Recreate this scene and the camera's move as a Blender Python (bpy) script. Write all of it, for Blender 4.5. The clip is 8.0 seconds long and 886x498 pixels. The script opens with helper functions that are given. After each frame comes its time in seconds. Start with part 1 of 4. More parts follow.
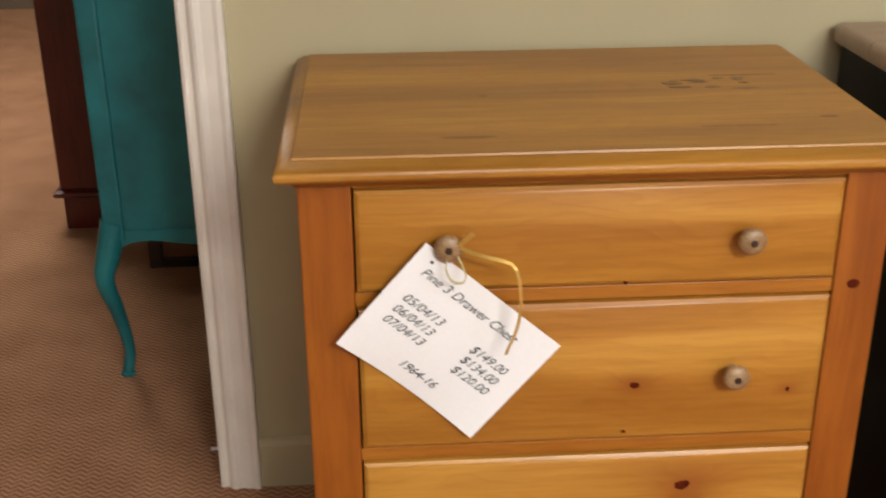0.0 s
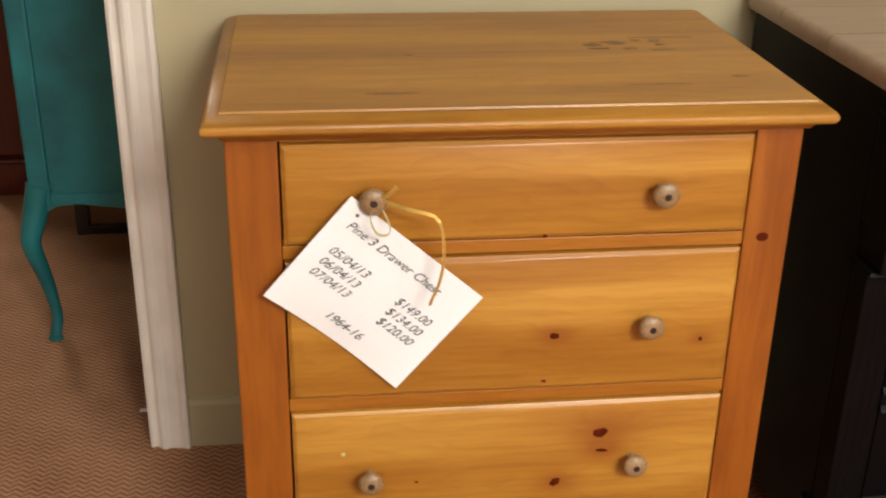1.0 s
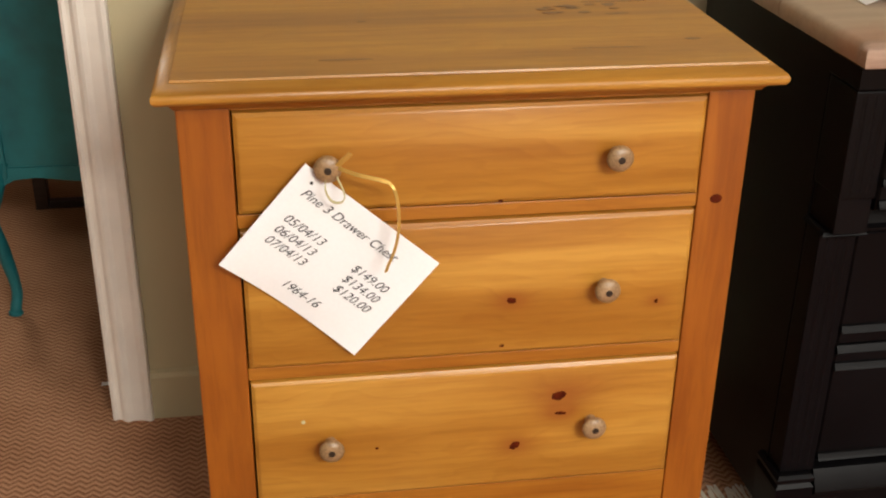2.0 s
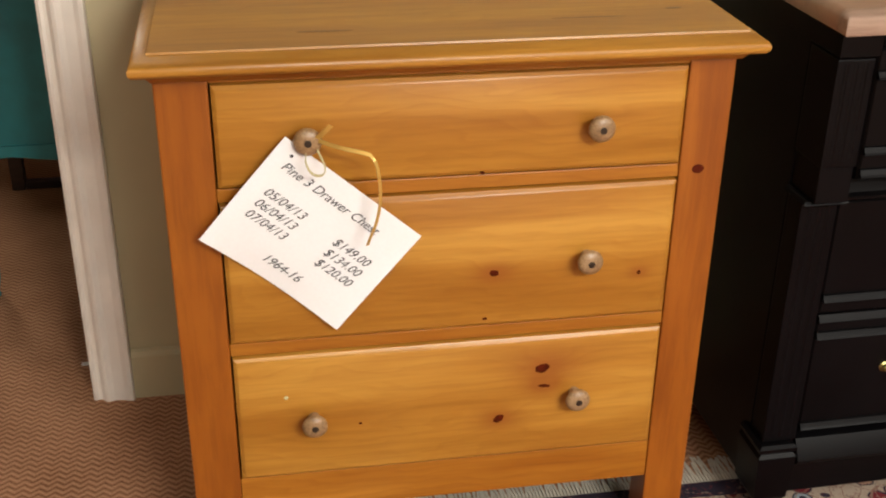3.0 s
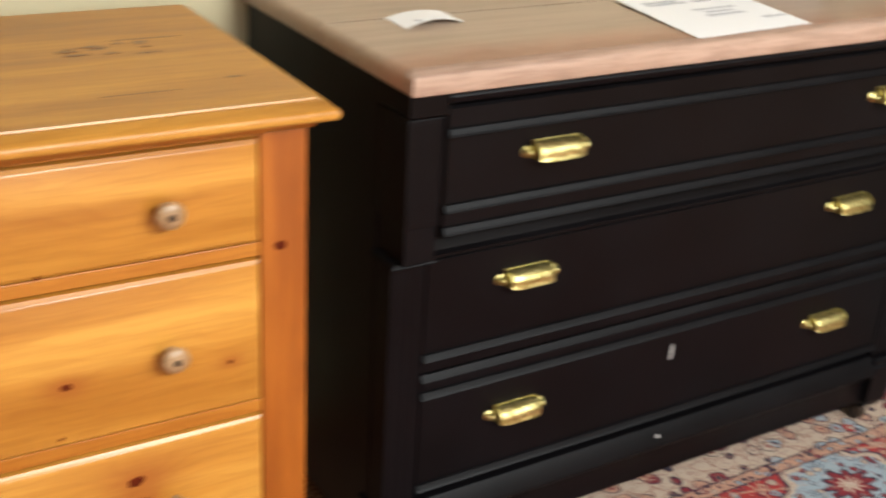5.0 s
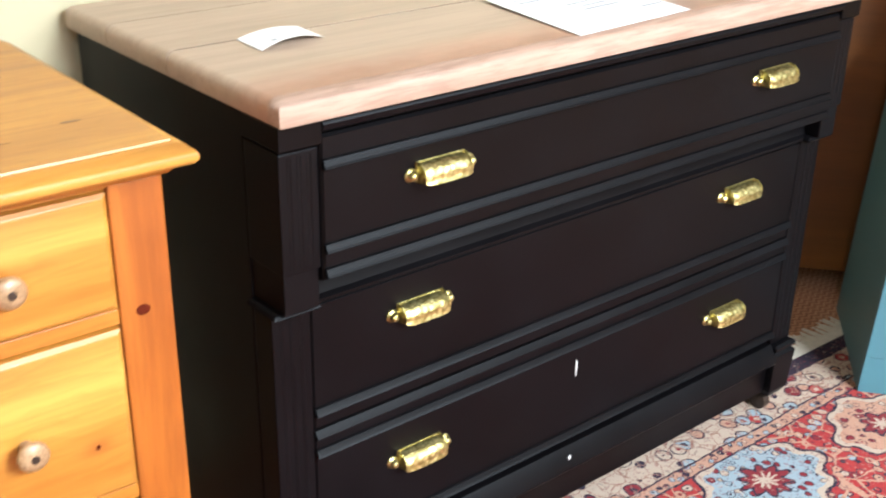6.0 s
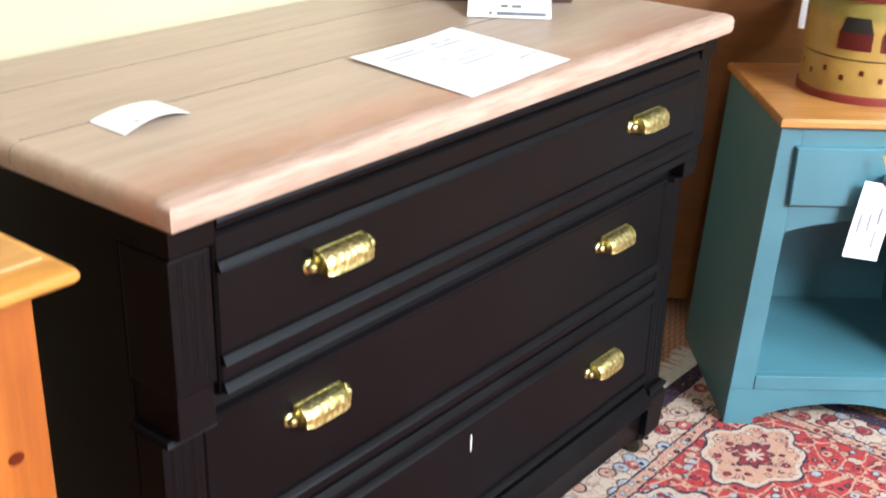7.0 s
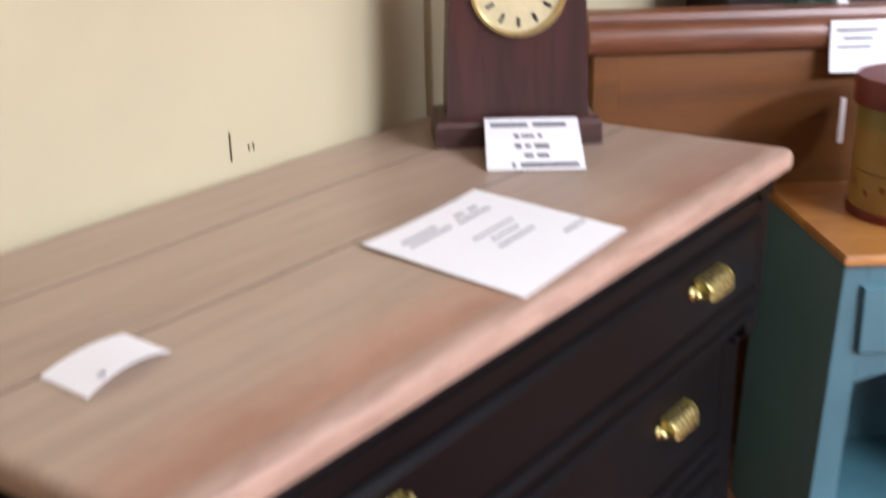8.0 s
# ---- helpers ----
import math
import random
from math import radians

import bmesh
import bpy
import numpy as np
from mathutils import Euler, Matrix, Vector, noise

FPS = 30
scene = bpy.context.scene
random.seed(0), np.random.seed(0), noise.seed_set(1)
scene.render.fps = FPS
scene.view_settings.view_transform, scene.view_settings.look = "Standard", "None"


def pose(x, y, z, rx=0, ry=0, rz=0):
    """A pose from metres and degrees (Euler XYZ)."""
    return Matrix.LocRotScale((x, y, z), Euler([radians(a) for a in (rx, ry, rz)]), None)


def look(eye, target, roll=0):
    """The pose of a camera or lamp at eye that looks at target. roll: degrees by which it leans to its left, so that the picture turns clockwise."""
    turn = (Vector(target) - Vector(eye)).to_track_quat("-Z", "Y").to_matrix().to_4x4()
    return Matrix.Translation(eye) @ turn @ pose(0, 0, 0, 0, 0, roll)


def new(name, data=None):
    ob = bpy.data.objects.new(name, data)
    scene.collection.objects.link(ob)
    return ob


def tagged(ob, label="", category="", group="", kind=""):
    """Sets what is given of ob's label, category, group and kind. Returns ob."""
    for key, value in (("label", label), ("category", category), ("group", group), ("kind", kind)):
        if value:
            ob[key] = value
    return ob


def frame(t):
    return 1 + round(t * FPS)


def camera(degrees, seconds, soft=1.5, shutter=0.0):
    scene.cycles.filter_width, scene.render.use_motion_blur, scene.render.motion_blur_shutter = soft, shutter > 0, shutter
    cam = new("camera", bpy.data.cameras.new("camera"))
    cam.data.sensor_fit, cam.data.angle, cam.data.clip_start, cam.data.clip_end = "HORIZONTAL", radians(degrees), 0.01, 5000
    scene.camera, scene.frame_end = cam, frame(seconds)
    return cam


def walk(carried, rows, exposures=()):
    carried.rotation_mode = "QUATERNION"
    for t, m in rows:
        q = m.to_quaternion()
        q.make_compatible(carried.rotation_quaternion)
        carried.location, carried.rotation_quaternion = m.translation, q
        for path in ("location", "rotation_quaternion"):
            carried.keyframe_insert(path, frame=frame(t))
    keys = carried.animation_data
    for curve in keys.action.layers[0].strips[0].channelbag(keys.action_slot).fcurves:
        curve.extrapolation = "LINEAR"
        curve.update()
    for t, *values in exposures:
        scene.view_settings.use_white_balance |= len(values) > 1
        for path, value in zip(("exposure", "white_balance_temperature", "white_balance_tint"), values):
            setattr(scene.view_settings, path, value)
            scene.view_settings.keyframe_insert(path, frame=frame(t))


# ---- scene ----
cam = camera(41.9, 8.0, soft=2.0, shutter=0.7)
PATH = [
    (0, (0.12, -1.298, 1.264), (0.231, 0.533, 0.469), -0.4),
    (0.5, (0.12, -1.327, 1.253), (0.299, 0.494, 0.447), 0.6),
    (1, (0.126, -1.345, 1.251), (0.352, 0.461, 0.421), 1.0),
    (1.5, (0.137, -1.352, 1.249), (0.39, 0.439, 0.396), 0.9),
    (2, (0.143, -1.352, 1.246), (0.419, 0.426, 0.372), 0.8),
    (3.5, (0.135, -1.342, 1.224), (0.496, 0.404, 0.318), 0.8),
    (4, (0.113, -1.304, 1.219), (0.644, 0.419, 0.355), 2.9),
    (4.5, (0.116, -1.265, 1.239), (0.9, 0.383, 0.422), 5.6),
    (5, (0.212, -1.226, 1.243), (1.159, 0.327, 0.411), 3.4),
    (5.2, (0.245, -1.2, 1.24), (1.258, 0.308, 0.403), 2.9),
    (6.3, (0.271, -1.025, 1.222), (1.501, 0.323, 0.404), 1.1),
    (6.5, (0.268, -0.987, 1.233), (1.582, 0.279, 0.413), 1.9),
    (7, (0.273, -0.856, 1.239), (1.699, 0.299, 0.445), 1.5),
    (7.5, (0.311, -0.749, 1.252), (1.809, 0.356, 0.52), -0.5),
    (7.7, (0.378, -0.681, 1.251), (1.886, 0.431, 0.552), -1.1),
    (8, (0.476, -0.59, 1.268), (1.979, 0.552, 0.605), -1.3),
]
walk(cam, [(t, look(eye, target, roll)) for t, eye, target, roll in PATH],
     [(0.0, 0.09, 6150, 7), (0.5, 0.27, 6350, 7), (3.5, 0.27, 6400, 7), (4.5, 0.42, 6300, 6), (5.2, 1.08, 5550, 3), (6.3, 1.70, 5100, 2), (7.2, 1.60, 5050, 2), (8.0, 0.88, 5300, 15)])

# ---- light ----
world = bpy.data.worlds.new("world")
world.use_nodes = True
world.node_tree.nodes["Background"].inputs["Color"].default_value = (0.5, 0.6, 0.8, 1)
world.node_tree.nodes["Background"].inputs["Strength"].default_value = 0.15
scene.world = world


def area_lamp(name, x, y, z, sx, sy, watts, colour, m=None):
    data = bpy.data.lights.new(name, "AREA")
    data.shape, data.size, data.size_y, data.energy, data.color = "RECTANGLE", sx, sy, watts, colour
    ob = new(name, data)
    ob.matrix_world = m or pose(x, y, z)
    return ob


# lamps inside the assumed, unseen ceiling fittings built further down
area_lamp("key_lamp", 1.35, -3.3, 2.54, 1.15, 0.5, 165, (1.0, 0.94, 0.85))
area_lamp("side_lamp", 2.85, -2.5, 2.54, 1.15, 0.5, 52, (1.0, 0.95, 0.88))
# no known source: added to brighten the wall by the door and the next room
area_lamp("fill_lamp", -0.4, -1.9, 2.54, 1.1, 0.5, 15, (1.0, 0.94, 0.85))
area_lamp("far_lamp", -1.2, 3.0, 2.54, 1.1, 0.5, 56, (1.0, 0.92, 0.80))
# cool fill light from an assumed window in the wall behind the camera
area_lamp("window_light", 1.2, -3.93, 1.5, 1.5, 1.2, 16, (0.94, 0.97, 1.0), pose(1.2, -3.93, 1.5, 90, 0, 0))


# ---- material helpers ----
class Mat:
    def __init__(self, name):
        self.m = bpy.data.materials.new(name)
        self.m.use_nodes = True
        self.t = self.m.node_tree
        self.b = self.t.nodes["Principled BSDF"]

    def n(self, kind, **inputs):
        node = self.t.nodes.new(kind)
        for key, v in inputs.items():
            self.put(node.inputs[key.replace("_", " ")], v)
        return node

    def put(self, socket, v):
        if isinstance(v, bpy.types.NodeSocket):
            self.t.links.new(v, socket)
        else:
            socket.default_value = v

    def math(self, op, a, b=0.0, c=0.0):
        node = self.t.nodes.new("ShaderNodeMath")
        node.operation = op
        for s, v in zip(node.inputs, (a, b, c)):
            self.put(s, v)
        return node.outputs[0]

    def ramp(self, fac, stops):
        node = self.t.nodes.new("ShaderNodeValToRGB")
        e = node.color_ramp.elements
        while len(e) < len(stops):
            e.new(0.5)
        for k, (p, c) in zip(e, stops):
            k.position, k.color = p, (*c, 1) if len(c) == 3 else c
        self.put(node.inputs[0], fac)
        return node.outputs[0]

    def mix(self, fac, a, b, how="MIX"):
        node = self.t.nodes.new("ShaderNodeMix")
        node.data_type, node.blend_type = "RGBA", how
        for s, v in ((node.inputs[0], fac), (node.inputs[6], a), (node.inputs[7], b)):
            if isinstance(v, tuple):
                v = (*v, 1)
            self.put(s, v)
        return node.outputs[2]

    def coords(self, scale=(1, 1, 1), shift=True):
        tc = self.n("ShaderNodeTexCoord").outputs["Object"]
        mp = self.t.nodes.new("ShaderNodeMapping")
        mp.inputs["Scale"].default_value = scale
        self.put(mp.inputs["Vector"], tc)
        if shift:
            r = self.n("ShaderNodeObjectInfo").outputs["Random"]
            cmb = self.n("ShaderNodeCombineXYZ", X=self.math("MULTIPLY", r, 7.3), Y=self.math("MULTIPLY", r, 3.1), Z=self.math("MULTIPLY", r, 5.7))
            self.put(mp.inputs["Location"], cmb.outputs[0])
        return mp.outputs[0]

    def noise(self, vec, scale, detail=4.0, rough=0.55, distort=0.0):
        return self.n("ShaderNodeTexNoise", Vector=vec, Scale=scale, Detail=detail, Roughness=rough, Distortion=distort).outputs["Fac"]

    def bump(self, height, strength=0.2, distance=0.002):
        node = self.n("ShaderNodeBump", Strength=strength, Distance=distance, Height=height)
        self.put(self.b.inputs["Normal"], node.outputs[0])

    def set(self, **kw):
        for key, v in kw.items():
            if isinstance(v, tuple) and len(v) == 3:
                v = (*v, 1)
            self.put(self.b.inputs[key.replace("_", " ")], v)
        return self.m


def wood(name, dark, mid, light, axis, grain=34.0, rough=0.38, coat=0.25, streak=0.5):
    """Lacquered timber with the grain along one axis of the thing."""
    w = Mat(name)
    along = [0.09 if n == axis else 1.0 for n in range(3)]
    v = w.coords(tuple(along))
    broad = w.noise(v, grain * 0.30, 3, 0.5, 0.8)
    fine = w.noise(v, grain * 2.6, 5, 0.65, 0.3)
    figure = w.noise(v, grain * 0.9, 3, 0.5, 1.6)
    f = w.math("ADD", w.math("MULTIPLY", broad, 0.55), w.math("MULTIPLY", figure, 0.45))
    col = w.ramp(f, [(0.36, dark), (0.50, mid), (0.64, light)])
    streaks = w.ramp(fine, [(0.38, tuple(c * 0.72 for c in mid)), (0.55, (1, 1, 1))])
    col = w.mix(streak, col, streaks, "MULTIPLY")
    blot = w.noise(w.coords((1, 1, 1)), 5.0, 3)
    col = w.mix(0.25, col, w.ramp(blot, [(0.35, dark), (0.65, light)]), "MIX")
    w.bump(fine, 0.12, 0.0008)
    r = w.math("ADD", w.math("MULTIPLY", blot, 0.16), rough - 0.08)
    return w.set(Base_Color=col, Roughness=r, Coat_Weight=coat, Coat_Roughness=0.28)


def paint(name, colour, rough=0.5, vary=0.12, bump=0.1, scale=9.0, wear=None, shine=0.5):
    """Brushed or rolled paint: soft patches, fine relief, optional rubbed spots."""
    w = Mat(name)
    v = w.coords()
    big, small = w.noise(v, scale, 4), w.noise(v, scale * 40, 3)
    col = w.ramp(big, [(0.3, tuple(c * (1 - vary) for c in colour)), (0.7, tuple(min(1, c * (1 + vary)) for c in colour))])
    if wear:
        spots = w.ramp(w.noise(v, 26, 6, 0.7), [(0.66, (0, 0, 0)), (0.72, (1, 1, 1))])
        col = w.mix(w.math("MULTIPLY", spots, 0.6), col, wear)
    w.bump(small, bump, 0.001)
    w.set(Specular_IOR_Level=shine)
    return w.set(Base_Color=col, Roughness=w.math("ADD", w.math("MULTIPLY", big, 0.15), rough - 0.07))


def pine(name, dark, mid, light, knots=(), rings=46.0, rough=0.38, coat=0.22, strength=0.30):
    """Knotty pine: long growth rings along x that bend round the knots, fine pores, cloudy lacquer."""
    w = Mat(name)
    p = w.coords(shift=False)
    sep = w.n("ShaderNodeSeparateXYZ", Vector=p)
    x, y, z = sep.outputs
    across = w.math("ADD", z, w.math("MULTIPLY", y, 0.7))
    halo = 0.0
    for kx, kz, size in knots:
        dx, dz = w.math("MULTIPLY", w.math("SUBTRACT", x, kx), 0.55), w.math("SUBTRACT", z, kz)
        d2 = w.math("ADD", w.math("MULTIPLY", dx, dx), w.math("MULTIPLY", dz, dz))
        bell = w.math("EXPONENT", w.math("DIVIDE", d2, -size * size))
        across = w.math("ADD", across, w.math("MULTIPLY", w.math("MULTIPLY", bell, dz), 1.3))
        across = w.math("ADD", across, w.math("MULTIPLY", bell, size * 0.8))
        halo = w.math("ADD", halo, bell)
    slow = w.noise(w.coords((0.9, 3.0, 3.0)), 4.0, 3, 0.5, 0.6)
    phase = w.math("ADD", w.math("MULTIPLY", across, rings), w.math("MULTIPLY", slow, 7.0))
    phase = w.math("ADD", phase, w.math("MULTIPLY", w.noise(w.coords((0.15, 1, 1)), 30.0, 3), 0.7))
    ring = w.math("FRACT", phase)
    grain = w.noise(w.coords((0.05, 1, 1)), 120, 4, 0.65, 0.3)
    cloud = w.noise(w.coords((0.10, 1, 1)), 15.0, 4, 0.55, 0.4)
    col = w.ramp(cloud, [(0.34, dark), (0.5, mid), (0.66, light)])
    line = w.ramp(ring, [(0.0, (1, 1, 1)), (0.55, (0.93, 0.89, 0.84)), (0.86, (0.74, 0.62, 0.46)), (0.95, (0.86, 0.78, 0.68)), (1.0, (1, 1, 1))])
    col = w.mix(strength, col, line, "MULTIPLY")
    col = w.mix(0.32, col, w.ramp(grain, [(0.36, (0.66, 0.55, 0.42)), (0.56, (1, 1, 1))]), "MULTIPLY")
    if knots:
        col = w.mix(w.math("MULTIPLY", w.math("MINIMUM", halo, 1.0), 0.75), col, (0.26, 0.070, 0.008))
    w.bump(w.math("ADD", grain, w.math("MULTIPLY", ring, 0.4)), 0.10, 0.0008)
    r = w.math("ADD", w.math("MULTIPLY", cloud, 0.16), rough - 0.08)
    return w.set(Base_Color=col, Roughness=r, Coat_Weight=coat, Coat_Roughness=0.28)


PINE = (0.37, 0.148, 0.016), (0.455, 0.203, 0.026), (0.56, 0.280, 0.044)
POST = (0.22, 0.054, 0.004), (0.30, 0.083, 0.006), (0.37, 0.113, 0.009)
pine_x = pine("pine_drawer", *PINE, knots=((0.448, 0.493, 0.016), (0.530, 0.335, 0.028), (0.527, 0.303, 0.016), (0.462, 0.253, 0.018), (0.653, 0.479, 0.010)))
pine_top = pine("pine_top", (0.34, 0.145, 0.018), (0.45, 0.207, 0.028), (0.54, 0.268, 0.042), rings=30.0, rough=0.40, coat=0.12, strength=0.25)
pine_rail = pine("pine_rail", (0.33, 0.112, 0.009), (0.42, 0.162, 0.016), (0.49, 0.205, 0.024), rings=70.0, coat=0.12, strength=0.4)
pine_z = wood("pine_post", *POST, 2, grain=22, streak=0.3, coat=0.12)
pine_side = wood("pine_side", *POST, 2, grain=20)
knot_mat = paint("pine_knot", (0.080, 0.0095, 0.0014), rough=0.55, vary=0.45, bump=0.15, scale=90, shine=0.12)
knot_pale = wood("pine_knot_pale", (0.27, 0.10, 0.016), (0.33, 0.13, 0.022), (0.40, 0.17, 0.03), 0, grain=60)
scar_mat = wood("pine_scar", (0.13, 0.045, 0.008), (0.18, 0.065, 0.010), (0.25, 0.098, 0.014), 0, grain=60)
knob_mat = wood("knob_wood", (0.23, 0.135, 0.060), (0.33, 0.20, 0.095), (0.41, 0.26, 0.135), 1, grain=120, rough=0.42)
black_paint = paint("black_paint", (0.0024, 0.0020, 0.0024), rough=0.42, vary=0.3, bump=0.10, scale=7, shine=0.12)


def dresser_top_material():
    """Dull brown boards, rubbed down to redder wood in uneven patches along the front."""
    w = Mat("dresser_top_wood")
    v = w.coords((0.08, 1, 1))
    fine, broad = w.noise(v, 60, 5, 0.65, 0.4), w.noise(v, 9, 4, 0.5, 0.8)
    col = w.ramp(broad, [(0.3, (0.39, 0.290, 0.207)), (0.5, (0.43, 0.325, 0.236)), (0.7, (0.47, 0.361, 0.268))])
    col = w.mix(0.34, col, w.ramp(fine, [(0.35, (0.55, 0.5, 0.48)), (0.6, (1, 1, 1))]), "MULTIPLY")
    p = w.coords(shift=False)
    y = w.n("ShaderNodeSeparateXYZ", Vector=p).outputs[1]
    patch = w.math("ADD", w.math("MULTIPLY", y, -7.0), w.math("MULTIPLY", w.noise(p, 4.5, 5, 0.6), 1.3))
    rub = w.ramp(patch, [(0.10, (0, 0, 0)), (0.75, (1, 1, 1))])
    blotch = w.ramp(w.noise(w.coords((0.5, 1, 1), shift=False), 22, 5, 0.65), [(0.3, (0.30, 0.135, 0.075)), (0.65, (0.42, 0.215, 0.135))])
    col = w.mix(w.math("MULTIPLY", rub, 0.72), col, blotch)
    w.bump(fine, 0.15, 0.0008)
    return w.set(Base_Color=col, Roughness=w.math("ADD", w.math("MULTIPLY", broad, 0.2), 0.34), Coat_Weight=0.3, Coat_Roughness=0.36)


dresser_wood = dresser_top_material()
dresser_edge = wood("dresser_edge_wood", (0.31, 0.20, 0.135), (0.38, 0.25, 0.18), (0.44, 0.30, 0.225), 0, grain=60, rough=0.68, coat=0.0, streak=0.4)
teal_paint = paint("teal_paint", (0.013, 0.150, 0.165), rough=0.45, vary=0.32, bump=0.2, scale=8, wear=(0.05, 0.17, 0.17))
mahogany = wood("mahogany", (0.05, 0.003, 0.002), (0.085, 0.006, 0.003), (0.12, 0.010, 0.005), 2, grain=26, rough=0.35)
dark_wood = wood("dark_wood", (0.012, 0.006, 0.004), (0.02, 0.01, 0.007), (0.03, 0.015, 0.01), 0)
blue_paint = paint("blue_paint", (0.070, 0.160, 0.190), rough=0.42, vary=0.10, bump=0.1, scale=6)
blue_wood = wood("stand_top_wood", (0.306, 0.1275, 0.0255), (0.3995, 0.1785, 0.03825), (0.4675, 0.2295, 0.05525), 0, grain=30)
maple = wood("maple_panel", (0.11, 0.036, 0.002), (0.155, 0.054, 0.0035), (0.20, 0.074, 0.0055), 0, grain=14, rough=0.5, coat=0.04, streak=0.2)
maple_rail = wood("maple_rail", (0.15, 0.055, 0.024), (0.20, 0.078, 0.036), (0.25, 0.105, 0.05), 0, grain=24, rough=0.36)
clock_wood = wood("clock_mahogany", (0.024, 0.008, 0.0088), (0.0416, 0.0144, 0.0136), (0.068, 0.0224, 0.0184), 2, grain=20, rough=0.33, coat=0.4)
clock_base_wood = wood("clock_base_wood", (0.040, 0.015, 0.012), (0.065, 0.025, 0.018), (0.09, 0.036, 0.026), 0, grain=22, rough=0.38)
wall_paint = paint("olive_wall_paint", (0.49, 0.430, 0.268), rough=0.75, vary=0.05, bump=0.25, scale=2.5)

trim_paint = paint("white_trim_paint", (0.84, 0.78, 0.70), rough=0.4, vary=0.06, bump=0.12, scale=12)
# ceiling out of view, kept grey so that less light bounces
ceiling_paint = paint("ceiling_paint", (0.42, 0.40, 0.37), rough=0.9, vary=0.04, bump=0.3, scale=30)

# walls out of view, made dark brown to soak up bounced light
unseen_wall = paint("bounce_damping_brown", (0.17, 0.13, 0.09), rough=0.7, vary=0.12, bump=0.2, scale=3)


def carpet_material():
    w = Mat("brown_carpet")
    v = w.coords(shift=False)
    sep = w.n("ShaderNodeSeparateXYZ", Vector=v)
    x, y = sep.outputs[0], sep.outputs[1]
    # a small zigzag weave, with loops and worn patches over it
    zig = w.math("ABSOLUTE", w.math("SUBTRACT", w.math("FRACT", w.math("MULTIPLY", x, 38.0)), 0.5))
    rows = w.math("FRACT", w.math("ADD", w.math("MULTIPLY", y, 70.0), w.math("MULTIPLY", zig, 1.5)))
    rows = w.math("ABSOLUTE", w.math("SUBTRACT", rows, 0.5))
    loops, patch = w.noise(v, 420, 3), w.noise(v, 5, 5)
    h = w.math("ADD", w.math("MULTIPLY", rows, 1.3), w.math("MULTIPLY", loops, 0.9))
    col = w.ramp(h, [(0.35, (0.14, 0.050, 0.021)), (0.72, (0.42, 0.202, 0.102)), (1.0, (0.62, 0.345, 0.195))])
    col = w.mix(0.36, col, w.ramp(patch, [(0.35, (0.12, 0.052, 0.030)), (0.65, (0.38, 0.21, 0.13))]))
    w.bump(h, 0.6, 0.004)
    return w.set(Base_Color=col, Roughness=0.95, Specular_IOR_Level=0.1)


def brass_material():
    w = Mat("patterned_brass")
    v = w.coords((1, 1, 1))
    relief = w.n("ShaderNodeTexVoronoi", Vector=v, Scale=150.0).outputs["Distance"]
    dirt = w.ramp(relief, [(0.15, (0.72, 0.63, 0.28)), (0.75, (0.34, 0.28, 0.09))])
    w.bump(relief, 0.55, 0.0015)
    return w.set(Base_Color=dirt, Metallic=1.0, Roughness=0.42)


def paper_material(name, colour):
    w = Mat(name)
    f = w.noise(w.coords(), 220, 3)
    w.bump(f, 0.06, 0.0006)
    return w.set(Base_Color=w.ramp(f, [(0.3, tuple(c * 0.97 for c in colour)), (0.7, colour)]), Roughness=0.6)


def plain(name, colour, rough=0.5, metal=0.0):
    w = Mat(name)
    f = w.noise(w.coords(), 60, 4)
    return w.set(Base_Color=w.ramp(f, [(0.3, tuple(c * 0.88 for c in colour)), (0.7, tuple(min(1, c * 1.08) for c in colour))]), Roughness=rough, Metallic=metal)


carpet = carpet_material()
brass = brass_material()
paper = paper_material("white_paper", (0.90, 0.90, 0.91))
ink = plain("black_ink", (0.025, 0.023, 0.025), 0.7)
ink_card = plain("worn_ink", (0.045, 0.045, 0.052), 0.7)
ink_tag = plain("grey_ink", (0.14, 0.14, 0.16), 0.7)
ink_soft = plain("faded_ink", (0.40, 0.40, 0.43), 0.7)
ribbon_gold = plain("gold_ribbon", (0.72, 0.46, 0.12), 0.28, 0.55)
screw_mat = plain("dark_screw", (0.035, 0.022, 0.014), 0.45, 0.3)
chip_white = plain("bare_chip", (0.7, 0.68, 0.64), 0.6)
# dark brown for seams and scratches, and for painted shade behind the pine drawers
mark_and_shade = plain("mark_and_shade_dark", (0.035, 0.017, 0.008), 0.8)
fringe_mat = plain("cream_fringe", (0.60, 0.55, 0.45), 0.9)
lamp_white = plain("lamp_housing", (0.75, 0.75, 0.73), 0.4)
brass_plain = plain("dial_brass", (0.66, 0.54, 0.26), 0.36, 0.8)
dial_mat = plain("dial_cream", (0.62, 0.55, 0.32), 0.45, 0.0)
string_mat = plain("tag_string", (0.55, 0.50, 0.28), 0.7)


# ---- mesh helpers ----
def thing(name, m, label, category, group=""):
    ob = new(name)
    ob.matrix_world = m
    return tagged(ob, label, category, group)


def part(name, bm, material, parent=None, label="", smooth=False):
    bmesh.ops.recalc_face_normals(bm, faces=bm.faces)
    if smooth:
        bm.normal_update()
        for f in bm.faces:
            f.smooth = True
        for e in bm.edges:
            e.smooth = len(e.link_faces) == 2 and e.calc_face_angle(0.0) < 0.75
    mesh = bpy.data.meshes.new(name)
    bm.to_mesh(mesh)
    bm.free()
    mesh.materials.append(material)
    ob = new(name, mesh)
    if parent:
        ob.parent = parent
    if label:
        ob["label"] = label
    return ob


